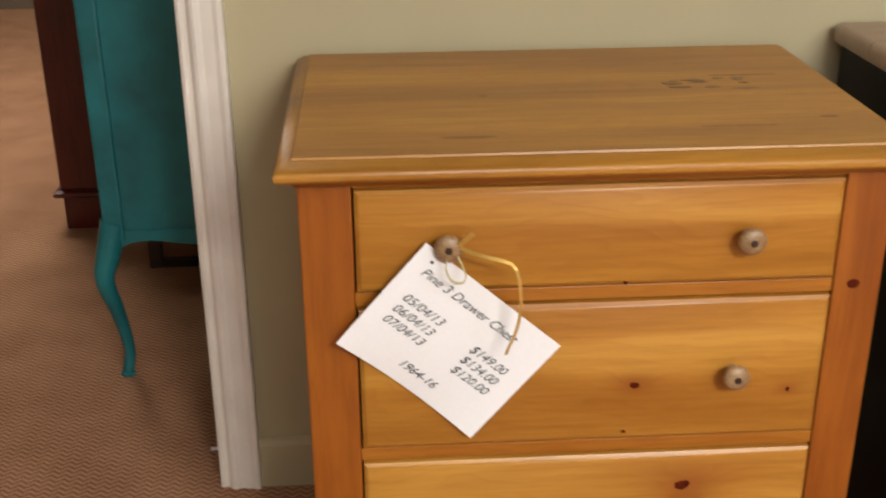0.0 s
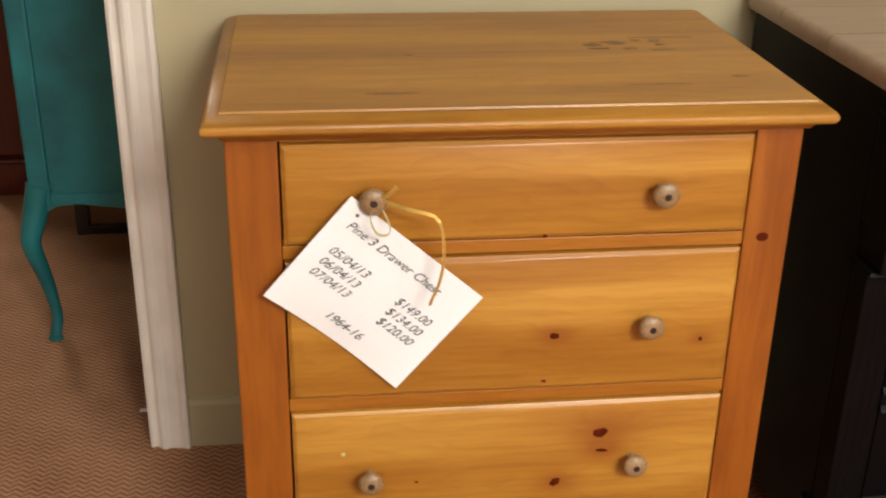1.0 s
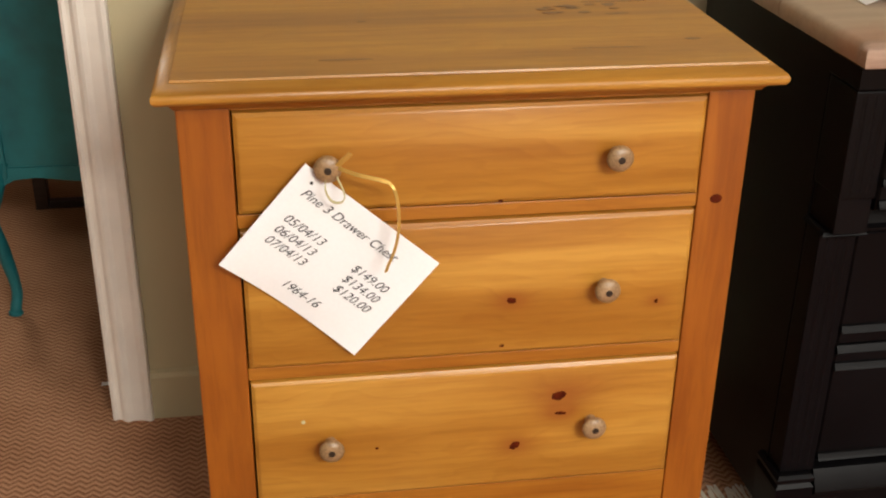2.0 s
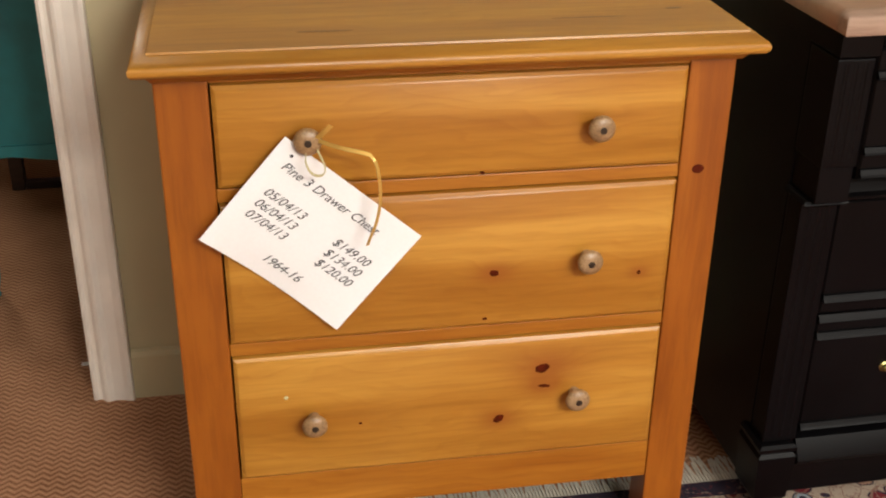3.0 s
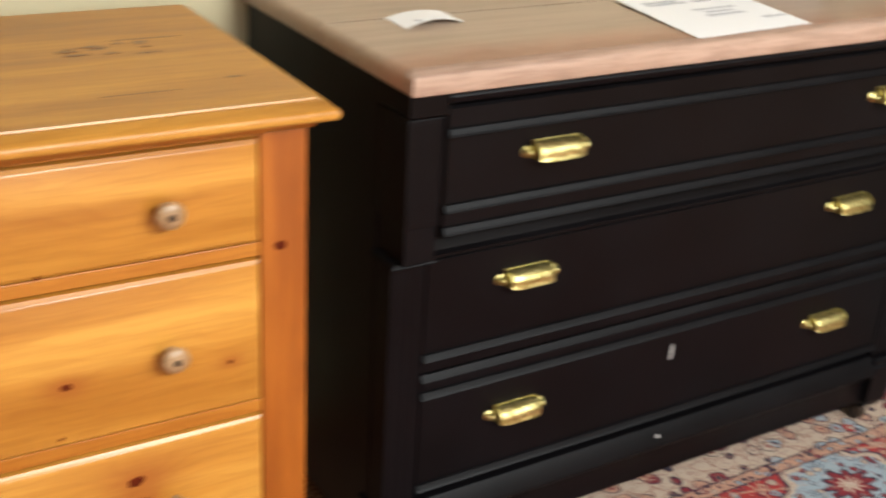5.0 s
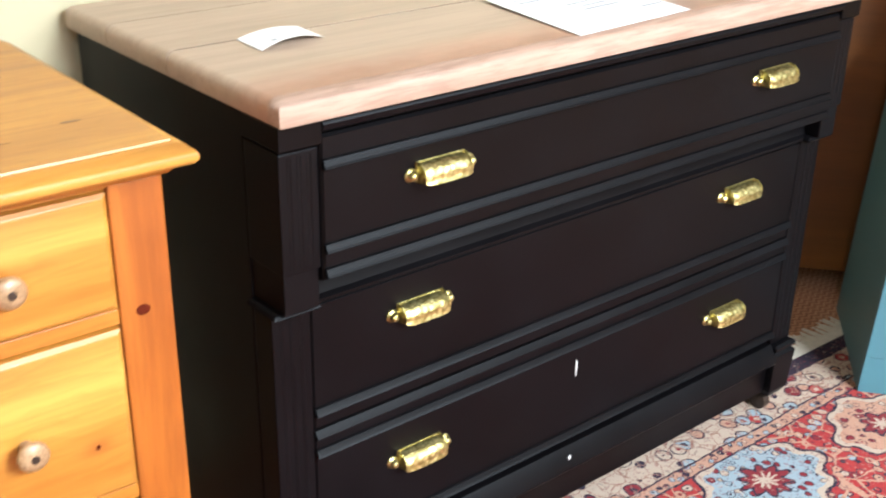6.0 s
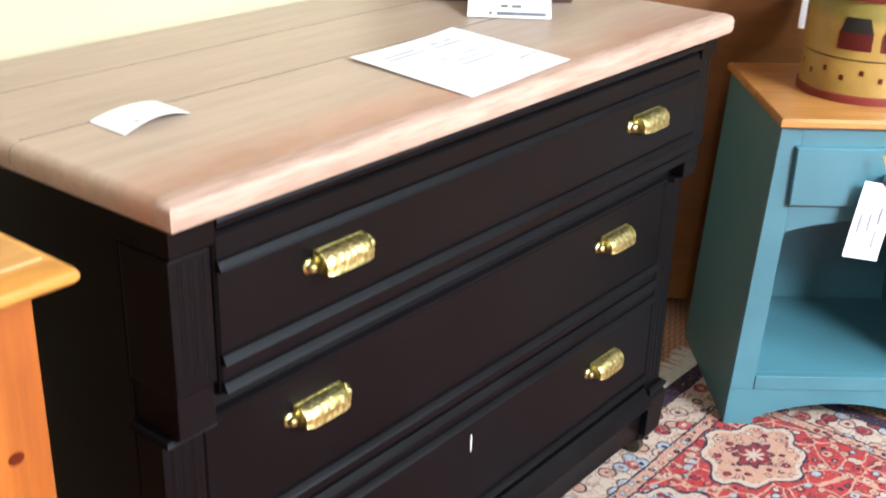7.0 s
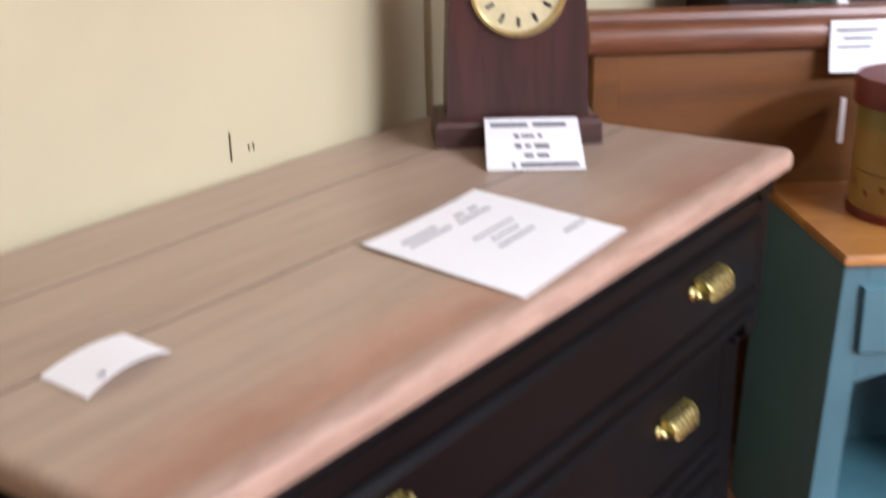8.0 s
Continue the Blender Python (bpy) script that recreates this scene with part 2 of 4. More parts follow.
def structure(name, bm, material, label, smooth=False):
    return tagged(part(name, bm, material, None, label, smooth), label, name.split("_")[0], kind="structure")


def box(x0, x1, y0, y1, z0, z1, bevel=0.0, segments=2, bm=None):
    bm = bm or bmesh.new()
    m = Matrix.LocRotScale(((x0 + x1) / 2, (y0 + y1) / 2, (z0 + z1) / 2), None, (x1 - x0, y1 - y0, z1 - z0))
    geo = bmesh.ops.create_cube(bm, size=1.0, matrix=m)
    if bevel:
        edges = list({e for v in geo["verts"] for e in v.link_edges})
        bmesh.ops.bevel(bm, geom=edges, offset=bevel, segments=segments, profile=0.6, affect="EDGES")
    return bm


def loft(rings, bm=None, caps=True):
    """Joins closed rings of points one after another."""
    bm = bm or bmesh.new()
    rows = [[bm.verts.new(p) for p in ring] for ring in rings]
    for a, b in zip(rows, rows[1:]):
        for i in range(len(a)):
            j = (i + 1) % len(a)
            bm.faces.new((a[i], a[j], b[j], b[i]))
    if caps:
        bm.faces.new(rows[0][::-1])
        bm.faces.new(rows[-1])
    return bm


def slab(x0, x1, y0, y1, steps, back=True, bm=None):
    """A board whose edge follows steps of (height, inset); the back edge stays straight unless back is set."""
    rings = []
    for z, i in steps:
        yb = y1 - (i if back else 0)
        rings.append([(x0 + i, y0 + i, z), (x1 - i, y0 + i, z), (x1 - i, yb, z), (x0 + i, yb, z)])
    return loft(rings, bm)


def raised(x0, x1, z0, z1, depth, steps):
    """A drawer front in the xz plane; steps of (y, inset) go from the back to the face."""
    rings = [[(x0 + i, y, z0 + i), (x1 - i, y, z0 + i), (x1 - i, y, z1 - i), (x0 + i, y, z1 - i)] for y, i in [(depth, 0)] + steps]
    return loft(rings)


def lathe(profile, n=28, m=None, bm=None, caps=True):
    """Turns (radius, height) about the z axis."""
    rings = [[(r * math.cos(2 * math.pi * k / n), r * math.sin(2 * math.pi * k / n), h) for k in range(n)] for r, h in profile]
    if m:
        rings = [[tuple(m @ Vector(p)) for p in ring] for ring in rings]
    return loft(rings, bm, caps)


def sweep_x(profile, x0, x1, bm=None):
    """Runs a closed (y, z) profile along x."""
    return loft([[(x, y, z) for y, z in profile] for x in (x0, x1)], bm)


def strip(points, width, across, thick=0.0006):
    """A ribbon along points; across is the direction of its width."""
    across = Vector(across).normalized() * width / 2
    rings = []
    for i, p in enumerate(points):
        p = Vector(p)
        way = Vector(points[min(i + 1, len(points) - 1)]) - Vector(points[max(i - 1, 0)])
        up = way.cross(across).normalized() * thick
        rings.append([tuple(p - across - up), tuple(p + across - up), tuple(p + across + up), tuple(p - across + up)])
    return loft(rings)


def smooth_path(points, n=6):
    """Catmull-Rom points through the given ones."""
    pts = [Vector(p) for p in points]
    out = []
    for i in range(len(pts) - 1):
        a, b, c, d = pts[max(i - 1, 0)], pts[i], pts[i + 1], pts[min(i + 2, len(pts) - 1)]
        for k in range(n):
            t = k / n
            out.append(0.5 * (2 * b + (c - a) * t + (2 * a - 5 * b + 4 * c - d) * t * t + (3 * b - 3 * c + d - a) * t ** 3))
    return out + [pts[-1]]


def tube(points, radii, n=10, flat=1.0):
    """A round bar along points with a radius at each."""
    rings = []
    for i, p in enumerate(points):
        p = Vector(p)
        way = (Vector(points[min(i + 1, len(points) - 1)]) - Vector(points[max(i - 1, 0)])).normalized()
        side = way.cross(Vector((0, 1, 0.01))).normalized()
        up = side.cross(way)
        r = radii[i] if isinstance(radii, list) else radii
        rings.append([tuple(p + side * r * math.cos(2 * math.pi * k / n) + up * r * flat * math.sin(2 * math.pi * k / n)) for k in range(n)])
    return loft(rings)


def lettering(text, size, m, parent, material, align="LEFT", shear=0.35, lift=None):
    data = bpy.data.curves.new("lettering", "FONT")
    data.body, data.size, data.align_x, data.shear, data.extrude = text, size, align, shear, 0.0001
    data.offset = -size * 0.002
    data.materials.append(material)
    source = new("lettering_source", data)
    mesh = bpy.data.meshes.new_from_object(source)
    bpy.data.objects.remove(source)
    bpy.data.curves.remove(data)
    mesh.transform(m)
    if lift:
        for v in mesh.vertices:
            v.co.z += lift(v.co.x, v.co.y)
    ob = new("lettering", mesh)
    ob.parent = parent
    ob["label"] = "printed words in black ink"
    return ob


# ---- the room ----
WALL, DEEP, HIGH = 0.54, 0.12, 2.6
structure("floor", box(-3.2, 5.3, -4.1, 5.2, -0.1, 0.0), carpet, "brown zigzag-woven carpet floor")
structure("ceiling", box(-3.2, 5.3, -4.1, 5.2, HIGH, HIGH + 0.1), ceiling_paint, "plain unseen ceiling, greyed to cut bounced light")
structure("wall_north", box(-0.17, 1.93, WALL, WALL + DEEP, 0, HIGH), wall_paint, "olive cream painted plaster wall")
structure("wall_corner", box(1.93, 5.3, WALL + 0.004, WALL + DEEP, 0, HIGH), wall_paint, "olive cream painted wall behind the clock")
structure("wall_beside_door", box(-3.1, -1.12, WALL, WALL + DEEP, 0, HIGH), wall_paint, "olive painted plaster wall")
structure("wall_over_door", box(-1.12, -0.17, WALL, WALL + DEEP, 2.08, HIGH), wall_paint, "olive painted wall over the doorway")
structure("wall_east", box(5.2, 5.3, -4.1, WALL, 0, HIGH), unseen_wall, "brown painted plaster wall")
structure("wall_west", box(-3.2, -3.1, -4.1, 5.1, 0, HIGH), unseen_wall, "brown painted plaster wall")
structure("wall_far", box(-3.1, 3.3, 5.0, 5.1, 0, HIGH), unseen_wall, "unseen wall of the next room, brown to cut bounced light")
structure("wall_far_side", box(1.2, 1.3, WALL + DEEP, 5.0, 0, HIGH), unseen_wall, "unseen wall of the next room, brown to cut bounced light")
for n, (x0, x1, z0, z1) in enumerate([(-3.1, 0.4, 0, HIGH), (2.0, 5.2, 0, HIGH), (0.4, 2.0, 0, 0.85), (0.4, 2.0, 2.15, HIGH)]):
    structure(f"wall_south_{n + 1}", box(x0, x1, -4.1, -4.0, z0, z1), unseen_wall, "brown painted plaster wall")
# added window, never in view, to go with the fill light
window = box(0.4, 2.0, -4.08, -4.05, 0.85, 2.15)
structure("window_1", window, lamp_white, "unseen white window panel added behind the camera")

# door casing with a stepped profile, its jamb and the low baseboard
casing_profile = [(-0.186, 0.0), (-0.186, -0.008), (-0.181, -0.011), (-0.176, -0.008), (-0.170, -0.009), (-0.163, -0.017), (-0.157, -0.019),
                  (-0.147, -0.015), (-0.128, -0.017), (-0.120, -0.021), (-0.113, -0.021), (-0.111, -0.017), (-0.111, 0.0)]
casing = loft([[(x, WALL + y - 0.001, z) for x, y in casing_profile] for z in (0.0, 2.14)])
structure("door_1_casing", casing, trim_paint, "white painted moulded door casing")
structure("door_1_jamb", box(-0.188, -0.1705, WALL + 0.0005, WALL + DEEP + 0.012, 0, 2.09, 0.002), trim_paint, "white painted door jamb")
structure("door_1_head", box(-1.12, -0.19, WALL + 0.0005, WALL + DEEP + 0.012, 2.06, 2.079, 0.002), trim_paint, "white painted door head")
base = sweep_x([(WALL - 0.001, 0), (WALL - 0.014, 0), (WALL - 0.014, 0.088), (WALL - 0.010, 0.097), (WALL - 0.001, 0.1)], -0.1105, 1.93)
structure("baseboard", base, wall_paint, "low baseboard in the wall's olive paint")
structure("trim", box(1.93, 1.965, WALL - 0.012, WALL + 0.003, 0, HIGH, 0.003), wall_paint, "narrow corner strip in the wall's paint")
mark = part("wall_scratch", box(1.499, 1.5015, WALL - 0.0012, WALL - 0.0004, 0.872, 0.911), mark_and_shade)
tagged(mark, "short dark pencil line scratched on the wall", "scratch")
for x in (1.532, 1.541):
    tagged(part("wall_scratch", box(x, x + 0.002, WALL - 0.0012, WALL - 0.0004, 0.880, 0.889), mark_and_shade), "tiny dark scuff on the wall", "scratch")

# fittings out of view, added to house the lamps
for x, y in ((1.35, -3.3), (2.85, -2.5), (-0.4, -1.9), (-1.2, 3.0)):
    lamp = thing("ceiling_light", pose(x, y, HIGH), "unseen white rectangular ceiling light, assumed at a lamp", "ceiling light", "ceiling lights")
    part("frame", slab(-0.62, 0.62, -0.32, 0.32, [(-0.045, 0.0), (-0.002, 0.01)]), lamp_white, lamp)


# ---- the rug ----
RX0, RX1, RY0, RY1 = 0.22, 2.43, -1.55, 0.12


def rug_material():
    w = Mat("persian_rug")
    v = w.coords(shift=False)
    wob = w.n("ShaderNodeTexNoise", Vector=v, Scale=40.0, Detail=2.0).outputs["Color"]
    warp = w.n("ShaderNodeVectorMath")
    warp.operation = "MULTIPLY_ADD"
    w.put(warp.inputs[0], wob)
    warp.inputs[1].default_value = (0.012, 0.012, 0)
    w.put(warp.inputs[2], v)
    v2 = warp.outputs[0]
    sep = w.n("ShaderNodeSeparateXYZ", Vector=v2)
    x, y = sep.outputs[0], sep.outputs[1]
    edge = w.math("MINIMUM", w.math("SUBTRACT", RY1 + 0.006, y), w.math("SUBTRACT", RX1 + 0.006, x))
    edge = w.math("MINIMUM", edge, w.math("SUBTRACT", x, RX0))
    red, cream, peach = (0.29, 0.024, 0.024), (0.42, 0.33, 0.25), (0.40, 0.225, 0.15)
    navy, sky, wine = (0.012, 0.012, 0.03), (0.26, 0.32, 0.35), (0.16, 0.012, 0.02)

    def motifs(scale, ground, colours, size):
        vor = w.n("ShaderNodeTexVoronoi", Vector=v2, Scale=scale, Randomness=0.75)
        pick = w.n("ShaderNodeSeparateColor", Color=vor.outputs["Color"])
        petals = w.ramp(pick.outputs[0], [(k / len(colours), c) for k, c in enumerate(colours)])
        petals.node.color_ramp.interpolation = "CONSTANT"
        core = w.ramp(pick.outputs[1], [(0.0, wine), (0.4, navy), (0.7, cream)])
        core.node.color_ramp.interpolation = "CONSTANT"
        d = vor.outputs["Distance"]
        col = w.mix(w.math("LESS_THAN", d, size), ground, navy)
        col = w.mix(w.math("LESS_THAN", d, size * 0.82), col, petals)
        return w.mix(w.math("LESS_THAN", d, size * 0.36), col, core)

    def vines(scale, col, line, wide):
        vor = w.n("ShaderNodeTexVoronoi", Vector=v2, Scale=scale)
        vor.feature = "DISTANCE_TO_EDGE"
        return w.mix(w.math("LESS_THAN", vor.outputs["Distance"], wide), col, line)

    field = vines(17.0, motifs(42.0, red, [peach, cream, red, sky, wine, peach], 0.46), peach, 0.028)
    border = vines(30.0, motifs(26.0, cream, [sky, peach, wine, cream, red], 0.46), (0.26, 0.15, 0.11), 0.024)
    guard = motifs(58.0, peach, [cream, wine, peach, navy, sky], 0.42)

    def medallion(col, cx, cy, rx, ry, lobes, outer, inner, heart):
        dx, dy = w.math("DIVIDE", w.math("SUBTRACT", x, cx), rx), w.math("DIVIDE", w.math("SUBTRACT", y, cy), ry)
        r = w.math("SQRT", w.math("ADD", w.math("MULTIPLY", dx, dx), w.math("MULTIPLY", dy, dy)))
        points = w.math("ADD", w.math("ABSOLUTE", dx), w.math("ABSOLUTE", dy))
        r = w.math("ADD", w.math("MULTIPLY", r, 0.55), w.math("MULTIPLY", points, 0.38))
        a = w.math("ARCTAN2", dy, dx)
        r = w.math("ADD", r, w.math("MULTIPLY", w.math("SINE", w.math("MULTIPLY", a, lobes)), 0.07))
        flower = motifs(48.0, inner, [heart, inner, outer, inner, wine], 0.40)
        for limit, c in ((1.0, navy), (0.95, outer), (0.84, flower), (0.36, navy), (0.30, heart), (0.14, cream)):
            col = w.mix(w.math("LESS_THAN", r, limit), col, c)
        return col

    field = medallion(field, 2.133, -0.131, 0.125, 0.098, 8.0, cream, peach, wine)
    field = medallion(field, 1.801, -0.108, 0.145, 0.118, 10.0, cream, sky, wine)
    field = medallion(field, 1.50, -0.16, 0.12, 0.10, 8.0, cream, peach, wine)
    field = medallion(field, 1.15, -0.14, 0.12, 0.10, 10.0, cream, sky, wine)
    col = field
    for limit, c in ((0.150, navy), (0.146, guard), (0.122, navy), (0.118, border), (0.040, navy)):
        col = w.mix(w.math("LESS_THAN", edge, limit), col, c)
    pile = w.noise(v, 700, 2)
    col = w.mix(0.25, col, w.ramp(pile, [(0.3, (0.45, 0.45, 0.45)), (0.7, (1, 1, 1))]), "MULTIPLY")
    # single knots of yarn in other colours, and worn dull patches
    yarn = w.n("ShaderNodeTexVoronoi", Vector=v, Scale=260.0).outputs["Color"]
    tuft = w.n("ShaderNodeSeparateColor", Color=yarn).outputs[0]
    col = w.mix(w.math("MULTIPLY", w.math("GREATER_THAN", tuft, 0.80), 0.45), col, w.ramp(w.noise(v, 90, 2), [(0.35, navy), (0.5, wine), (0.62, cream)]))
    col = w.mix(w.math("MULTIPLY", w.noise(v, 14, 4), 0.18), col, (0.22, 0.14, 0.115))
    w.bump(pile, 0.4, 0.002)
    return w.set(Base_Color=col, Roughness=0.95, Specular_IOR_Level=0.1)


rug = thing("rug", pose(0, 0, 0), "red persian rug with cream border and medallions", "rug")
part("ground", slab(RX0, RX1, RY0, RY1, [(0.0005, 0.0), (0.004, 0.0), (0.0055, 0.003)]), rug_material(), rug)
fringe = bmesh.new()
rnd = random.Random(4)
x = RX0
while x < RX1:
    l, lean = rnd.uniform(0.055, 0.075), rnd.uniform(-0.008, 0.008)
    box(x, x + 0.0042, RY1 - 0.002, RY1 + 0.018, 0.0008, 0.0042, bm=fringe)
    for d in (0.0, 0.0022):
        loft([[(x + d, RY1 + 0.016, 0.0006), (x + d + 0.002, RY1 + 0.016, 0.0006), (x + d + 0.002, RY1 + 0.016, 0.003), (x + d, RY1 + 0.016, 0.003)],
              [(x + d + lean, RY1 + l, 0.0006), (x + d + 0.0018 + lean, RY1 + l, 0.0006), (x + d + 0.0018 + lean, RY1 + l, 0.002), (x + d + lean, RY1 + l, 0.002)]], fringe)
    x += 0.0058
tagged(part("fringe", fringe, fringe_mat, rug, "knotted cream fringe"), kind="stuff")


# ---- pine chest of drawers ----
chest = thing("chest_of_drawers", pose(0, 0, 0.0055), "honey-coloured pine chest with three drawers and wooden knobs", "chest")
Z = -0.0055
part("top", slab(0.0, 0.788, -0.030, 0.515, [(0.797 + Z, 0.012), (0.799 + Z, 0.004), (0.804 + Z, 0.0005), (0.809 + Z, 0.0), (0.814 + Z, 0.003), (0.818 + Z, 0.010),
     (0.8215 + Z, 0.014), (0.8225 + Z, 0.0215), (0.825 + Z, 0.0225)]), pine_top, chest, smooth=True)
part("neck_moulding", slab(0.018, 0.770, -0.006, 0.50, [(0.785 + Z, 0.006), (0.791 + Z, 0.001), (0.7969 + Z, 0.0)]), pine_rail, chest)
for x in (0.024, 0.698):
    for y0, y1 in ((0.006, 0.066), (0.435, 0.495)):
        part("post", box(x, x + (0.065 if x < 0.1 else 0.062), y0, y1, 0, 0.785 + Z, 0.003), pine_z, chest)
for x in (0.034, 0.736):
    part("side_panel", box(x, x + 0.018, 0.0665, 0.4345, 0.12, 0.7845 + Z, 0.001), pine_side, chest)
part("back_panel", box(0.0895, 0.6975, 0.47, 0.482, 0.12, 0.7845 + Z), pine_side, chest)
for z0, z1 in ((0.779, 0.7845), (0.621, 0.640), (0.393, 0.412), (0.122, 0.187)):
    part("rail", box(0.0893, 0.6977, 0.009, 0.034, z0 + Z, z1 + Z, 0.0015), pine_rail, chest)
# added dark board that paints the shade into the gaps round the drawers
part("inner_shadow_board", box(0.0893, 0.6977, 0.030, 0.040, 0.19 + Z, 0.779 + Z), mark_and_shade, chest, "added board, dark for the shade inside the carcass")


def wooden_knob(parent, x, z, y=0.0):
    turn = pose(x, y, z - 0.003, 90, 0, 0)
    k = part("knob", lathe([(0.0085, -0.001), (0.008, 0.006), (0.009, 0.013), (0.0145, 0.0165), (0.0176, 0.0205), (0.0176, 0.024), (0.0145, 0.0275), (0.008, 0.0295), (0.001, 0.030)], 24, turn),
             knob_mat, parent, "turned wooden knob", True)
    part("screw", lathe([(0.0048, 0.0285), (0.0048, 0.0302), (0.0015, 0.0305)], 14, turn), screw_mat, k, "dark screw in the knob's middle")


def knot(parent, x, z, rx, rz, tilt=0.0):
    """A dark pine knot with an uneven rim."""
    rnd = random.Random(int(x * 1000 + z * 977))
    rim = []
    for k in range(18):
        a, r = 2 * math.pi * k / 18, rnd.uniform(0.88, 1.12)
        p = Vector((rx * r * math.cos(a), 0, rz * r * math.sin(a)))
        p.rotate(Euler((0, radians(tilt), 0)))
        rim.append((x + p.x, -0.0004, z + p.z))
    part("knot", loft([[(a, 0.003, c) for a, b, c in rim], rim]), knot_mat, parent)


drawer_edge = [(0.010, 0.0), (0.005, 0.0005), (0.003, 0.0035), (0.0008, 0.0055), (0.0, 0.0075)]
drawers = []
for z0, z1 in ((0.643, 0.7775), (0.415, 0.6185), (0.190, 0.3905)):
    d = part("drawer", raised(0.0915, 0.6955, z0 + Z, z1 + Z, 0.028, drawer_edge), pine_x, chest, smooth=True)
    drawers.append(d)
for d, x, z in ((0, 0.204, 0.713), (0, 0.577, 0.710), (1, 0.575, 0.519), (2, 0.197, 0.292), (2, 0.572, 0.297)):
    wooden_knob(drawers[d], x, z + Z)
for d, x, z, rx, rz, tilt in ((1, 0.448, 0.498, 0.0068, 0.0045, 10), (1, 0.437, 0.428, 0.0035, 0.0022, 0), (1, 0.653, 0.484, 0.0025, 0.0032, 20),
                              (2, 0.523, 0.339, 0.0105, 0.0072, -8), (2, 0.527, 0.309, 0.0085, 0.0026, 4), (2, 0.462, 0.259, 0.0085, 0.0058, -35),
                              (2, 0.262, 0.272, 0.0026, 0.0018, 0), (0, 0.428, 0.646, 0.003, 0.002, 0)):
    knot(drawers[d], x, z + Z, rx, rz, tilt)
part("dent", lathe([(0.0032, 0.0), (0.0026, 0.0005)], 10, pose(0.160, -0.0001, 0.325 + Z, 90, 0, 0)), string_mat, drawers[2], "small pale dent")
post_knot = bmesh.new()
loft([[(0.724 + 0.0085 * math.cos(a), y, 0.632 + Z + 0.0065 * math.sin(a)) for a in [2 * math.pi * k / 18 for k in range(18)]] for y in (0.010, 0.0056)], post_knot)
part("knot", post_knot, knot_mat, chest)
# scars in the top, near the back right corner
scar_rnd = random.Random(11)
for n in range(16):
    cx, cy = 0.575 + scar_rnd.uniform(-0.05, 0.07), 0.275 + scar_rnd.uniform(-0.028, 0.028)
    rx, ry = scar_rnd.uniform(0.006, 0.016), scar_rnd.uniform(0.002, 0.005)
    ring = [(cx + rx * math.cos(a) * scar_rnd.uniform(0.8, 1.2), cy + ry * math.sin(a), 0) for a in [2 * math.pi * k / 12 for k in range(12)]]
    part("knot", loft([[(a, b, 0.8245 + Z) for a, b, _ in ring], [(a, b, 0.8251 + 0.00006 * n + Z) for a, b, _ in ring]]), scar_mat, chest)
for cx, cy, rx, ry in ((0.655, 0.315, 0.05, 0.0022), (0.705, 0.105, 0.012, 0.004), (0.58, 0.075, 0.05, 0.0018), (0.64, 0.245, 0.018, 0.0022), (0.27, 0.235, 0.006, 0.002), (0.235, 0.055, 0.035, 0.004)):
    ring = [(cx + rx * math.cos(a), cy + ry * math.sin(a)) for a in [2 * math.pi * k / 14 for k in range(14)]]
    part("scratch", loft([[(a, b, 0.8245 + Z) for a, b in ring], [(a, b, 0.8253 + Z) for a, b in ring]]), scar_mat, chest)

# ---- price card hung on the chest's knob ----
CARD_W, CARD_H = 0.2241, 0.1735
card = thing("price_card", pose(0.1775, -0.0155, 0.7160, 90, 0, 0) @ pose(0, 0, 0, 0, 0, -41.2) @ pose(0, 0, 0, 0, 0, 0), "white printed price card hung from a drawer knob", "price tag")


def bowed_sheet(wide, high, lift, nx=16, ny=14, thick=0.0004, skew=0.0):
    """A sheet hanging from its upper left corner (0, 0), with its lower edge curling off the plane."""
    bm = bmesh.new()
    rows = []
    for s in (0, thick):
        rows.append([[bm.verts.new((wide * i / nx - skew * high * j / ny, -high * j / ny, lift(i / nx, j / ny) - s)) for i in range(nx + 1)] for j in range(ny + 1)])
    for g in rows:
        for j in range(ny):
            for i in range(nx):
                bm.faces.new((g[j][i], g[j][i + 1], g[j + 1][i + 1], g[j + 1][i]))
    a, b = rows
    rim = [(0, i) for i in range(nx)] + [(j, nx) for j in range(ny)] + [(ny, i) for i in range(nx, 0, -1)] + [(j, 0) for j in range(ny, 0, -1)]
    for (j, i), (k, l) in zip(rim, rim[1:] + rim[:1]):
        bm.faces.new((a[j][i], a[k][l], b[k][l], b[j][i]))
    return bm


def card_lift(u, v):
    return 0.004 * v * v * (1 - u * 0.7) - (0.003 * v + 0.010 * v ** 4) * math.sin(math.pi * u)


part("sheet", bowed_sheet(CARD_W, CARD_H, card_lift, 30, 26), paper, card, smooth=True)
for text, size, x, y in (("Pine 3 Drawer Chest", 0.0178, 0.020, -0.036), ("05/04/13", 0.0175, 0.024, -0.076), ("06/04/13", 0.0175, 0.0235, -0.0945), ("07/04/13", 0.0175, 0.023, -0.113),
                         ("$149.00", 0.0175, 0.137, -0.0785), ("$134.00", 0.0175, 0.137, -0.097), ("$120.00", 0.0175, 0.137, -0.1155), ("1964-16", 0.0178, 0.080, -0.1515)):
    lettering(text, size, pose(x, y, 0.0010), card, ink_card, lift=lambda x, y: card_lift(x / CARD_W, -y / CARD_H))
hole = lathe([(0.0022, 0.0008), (0.0022, 0.0014)], 12, pose(0.022, -0.015, 0))
part("punch_hole", hole, ink, card, "small punched hole")
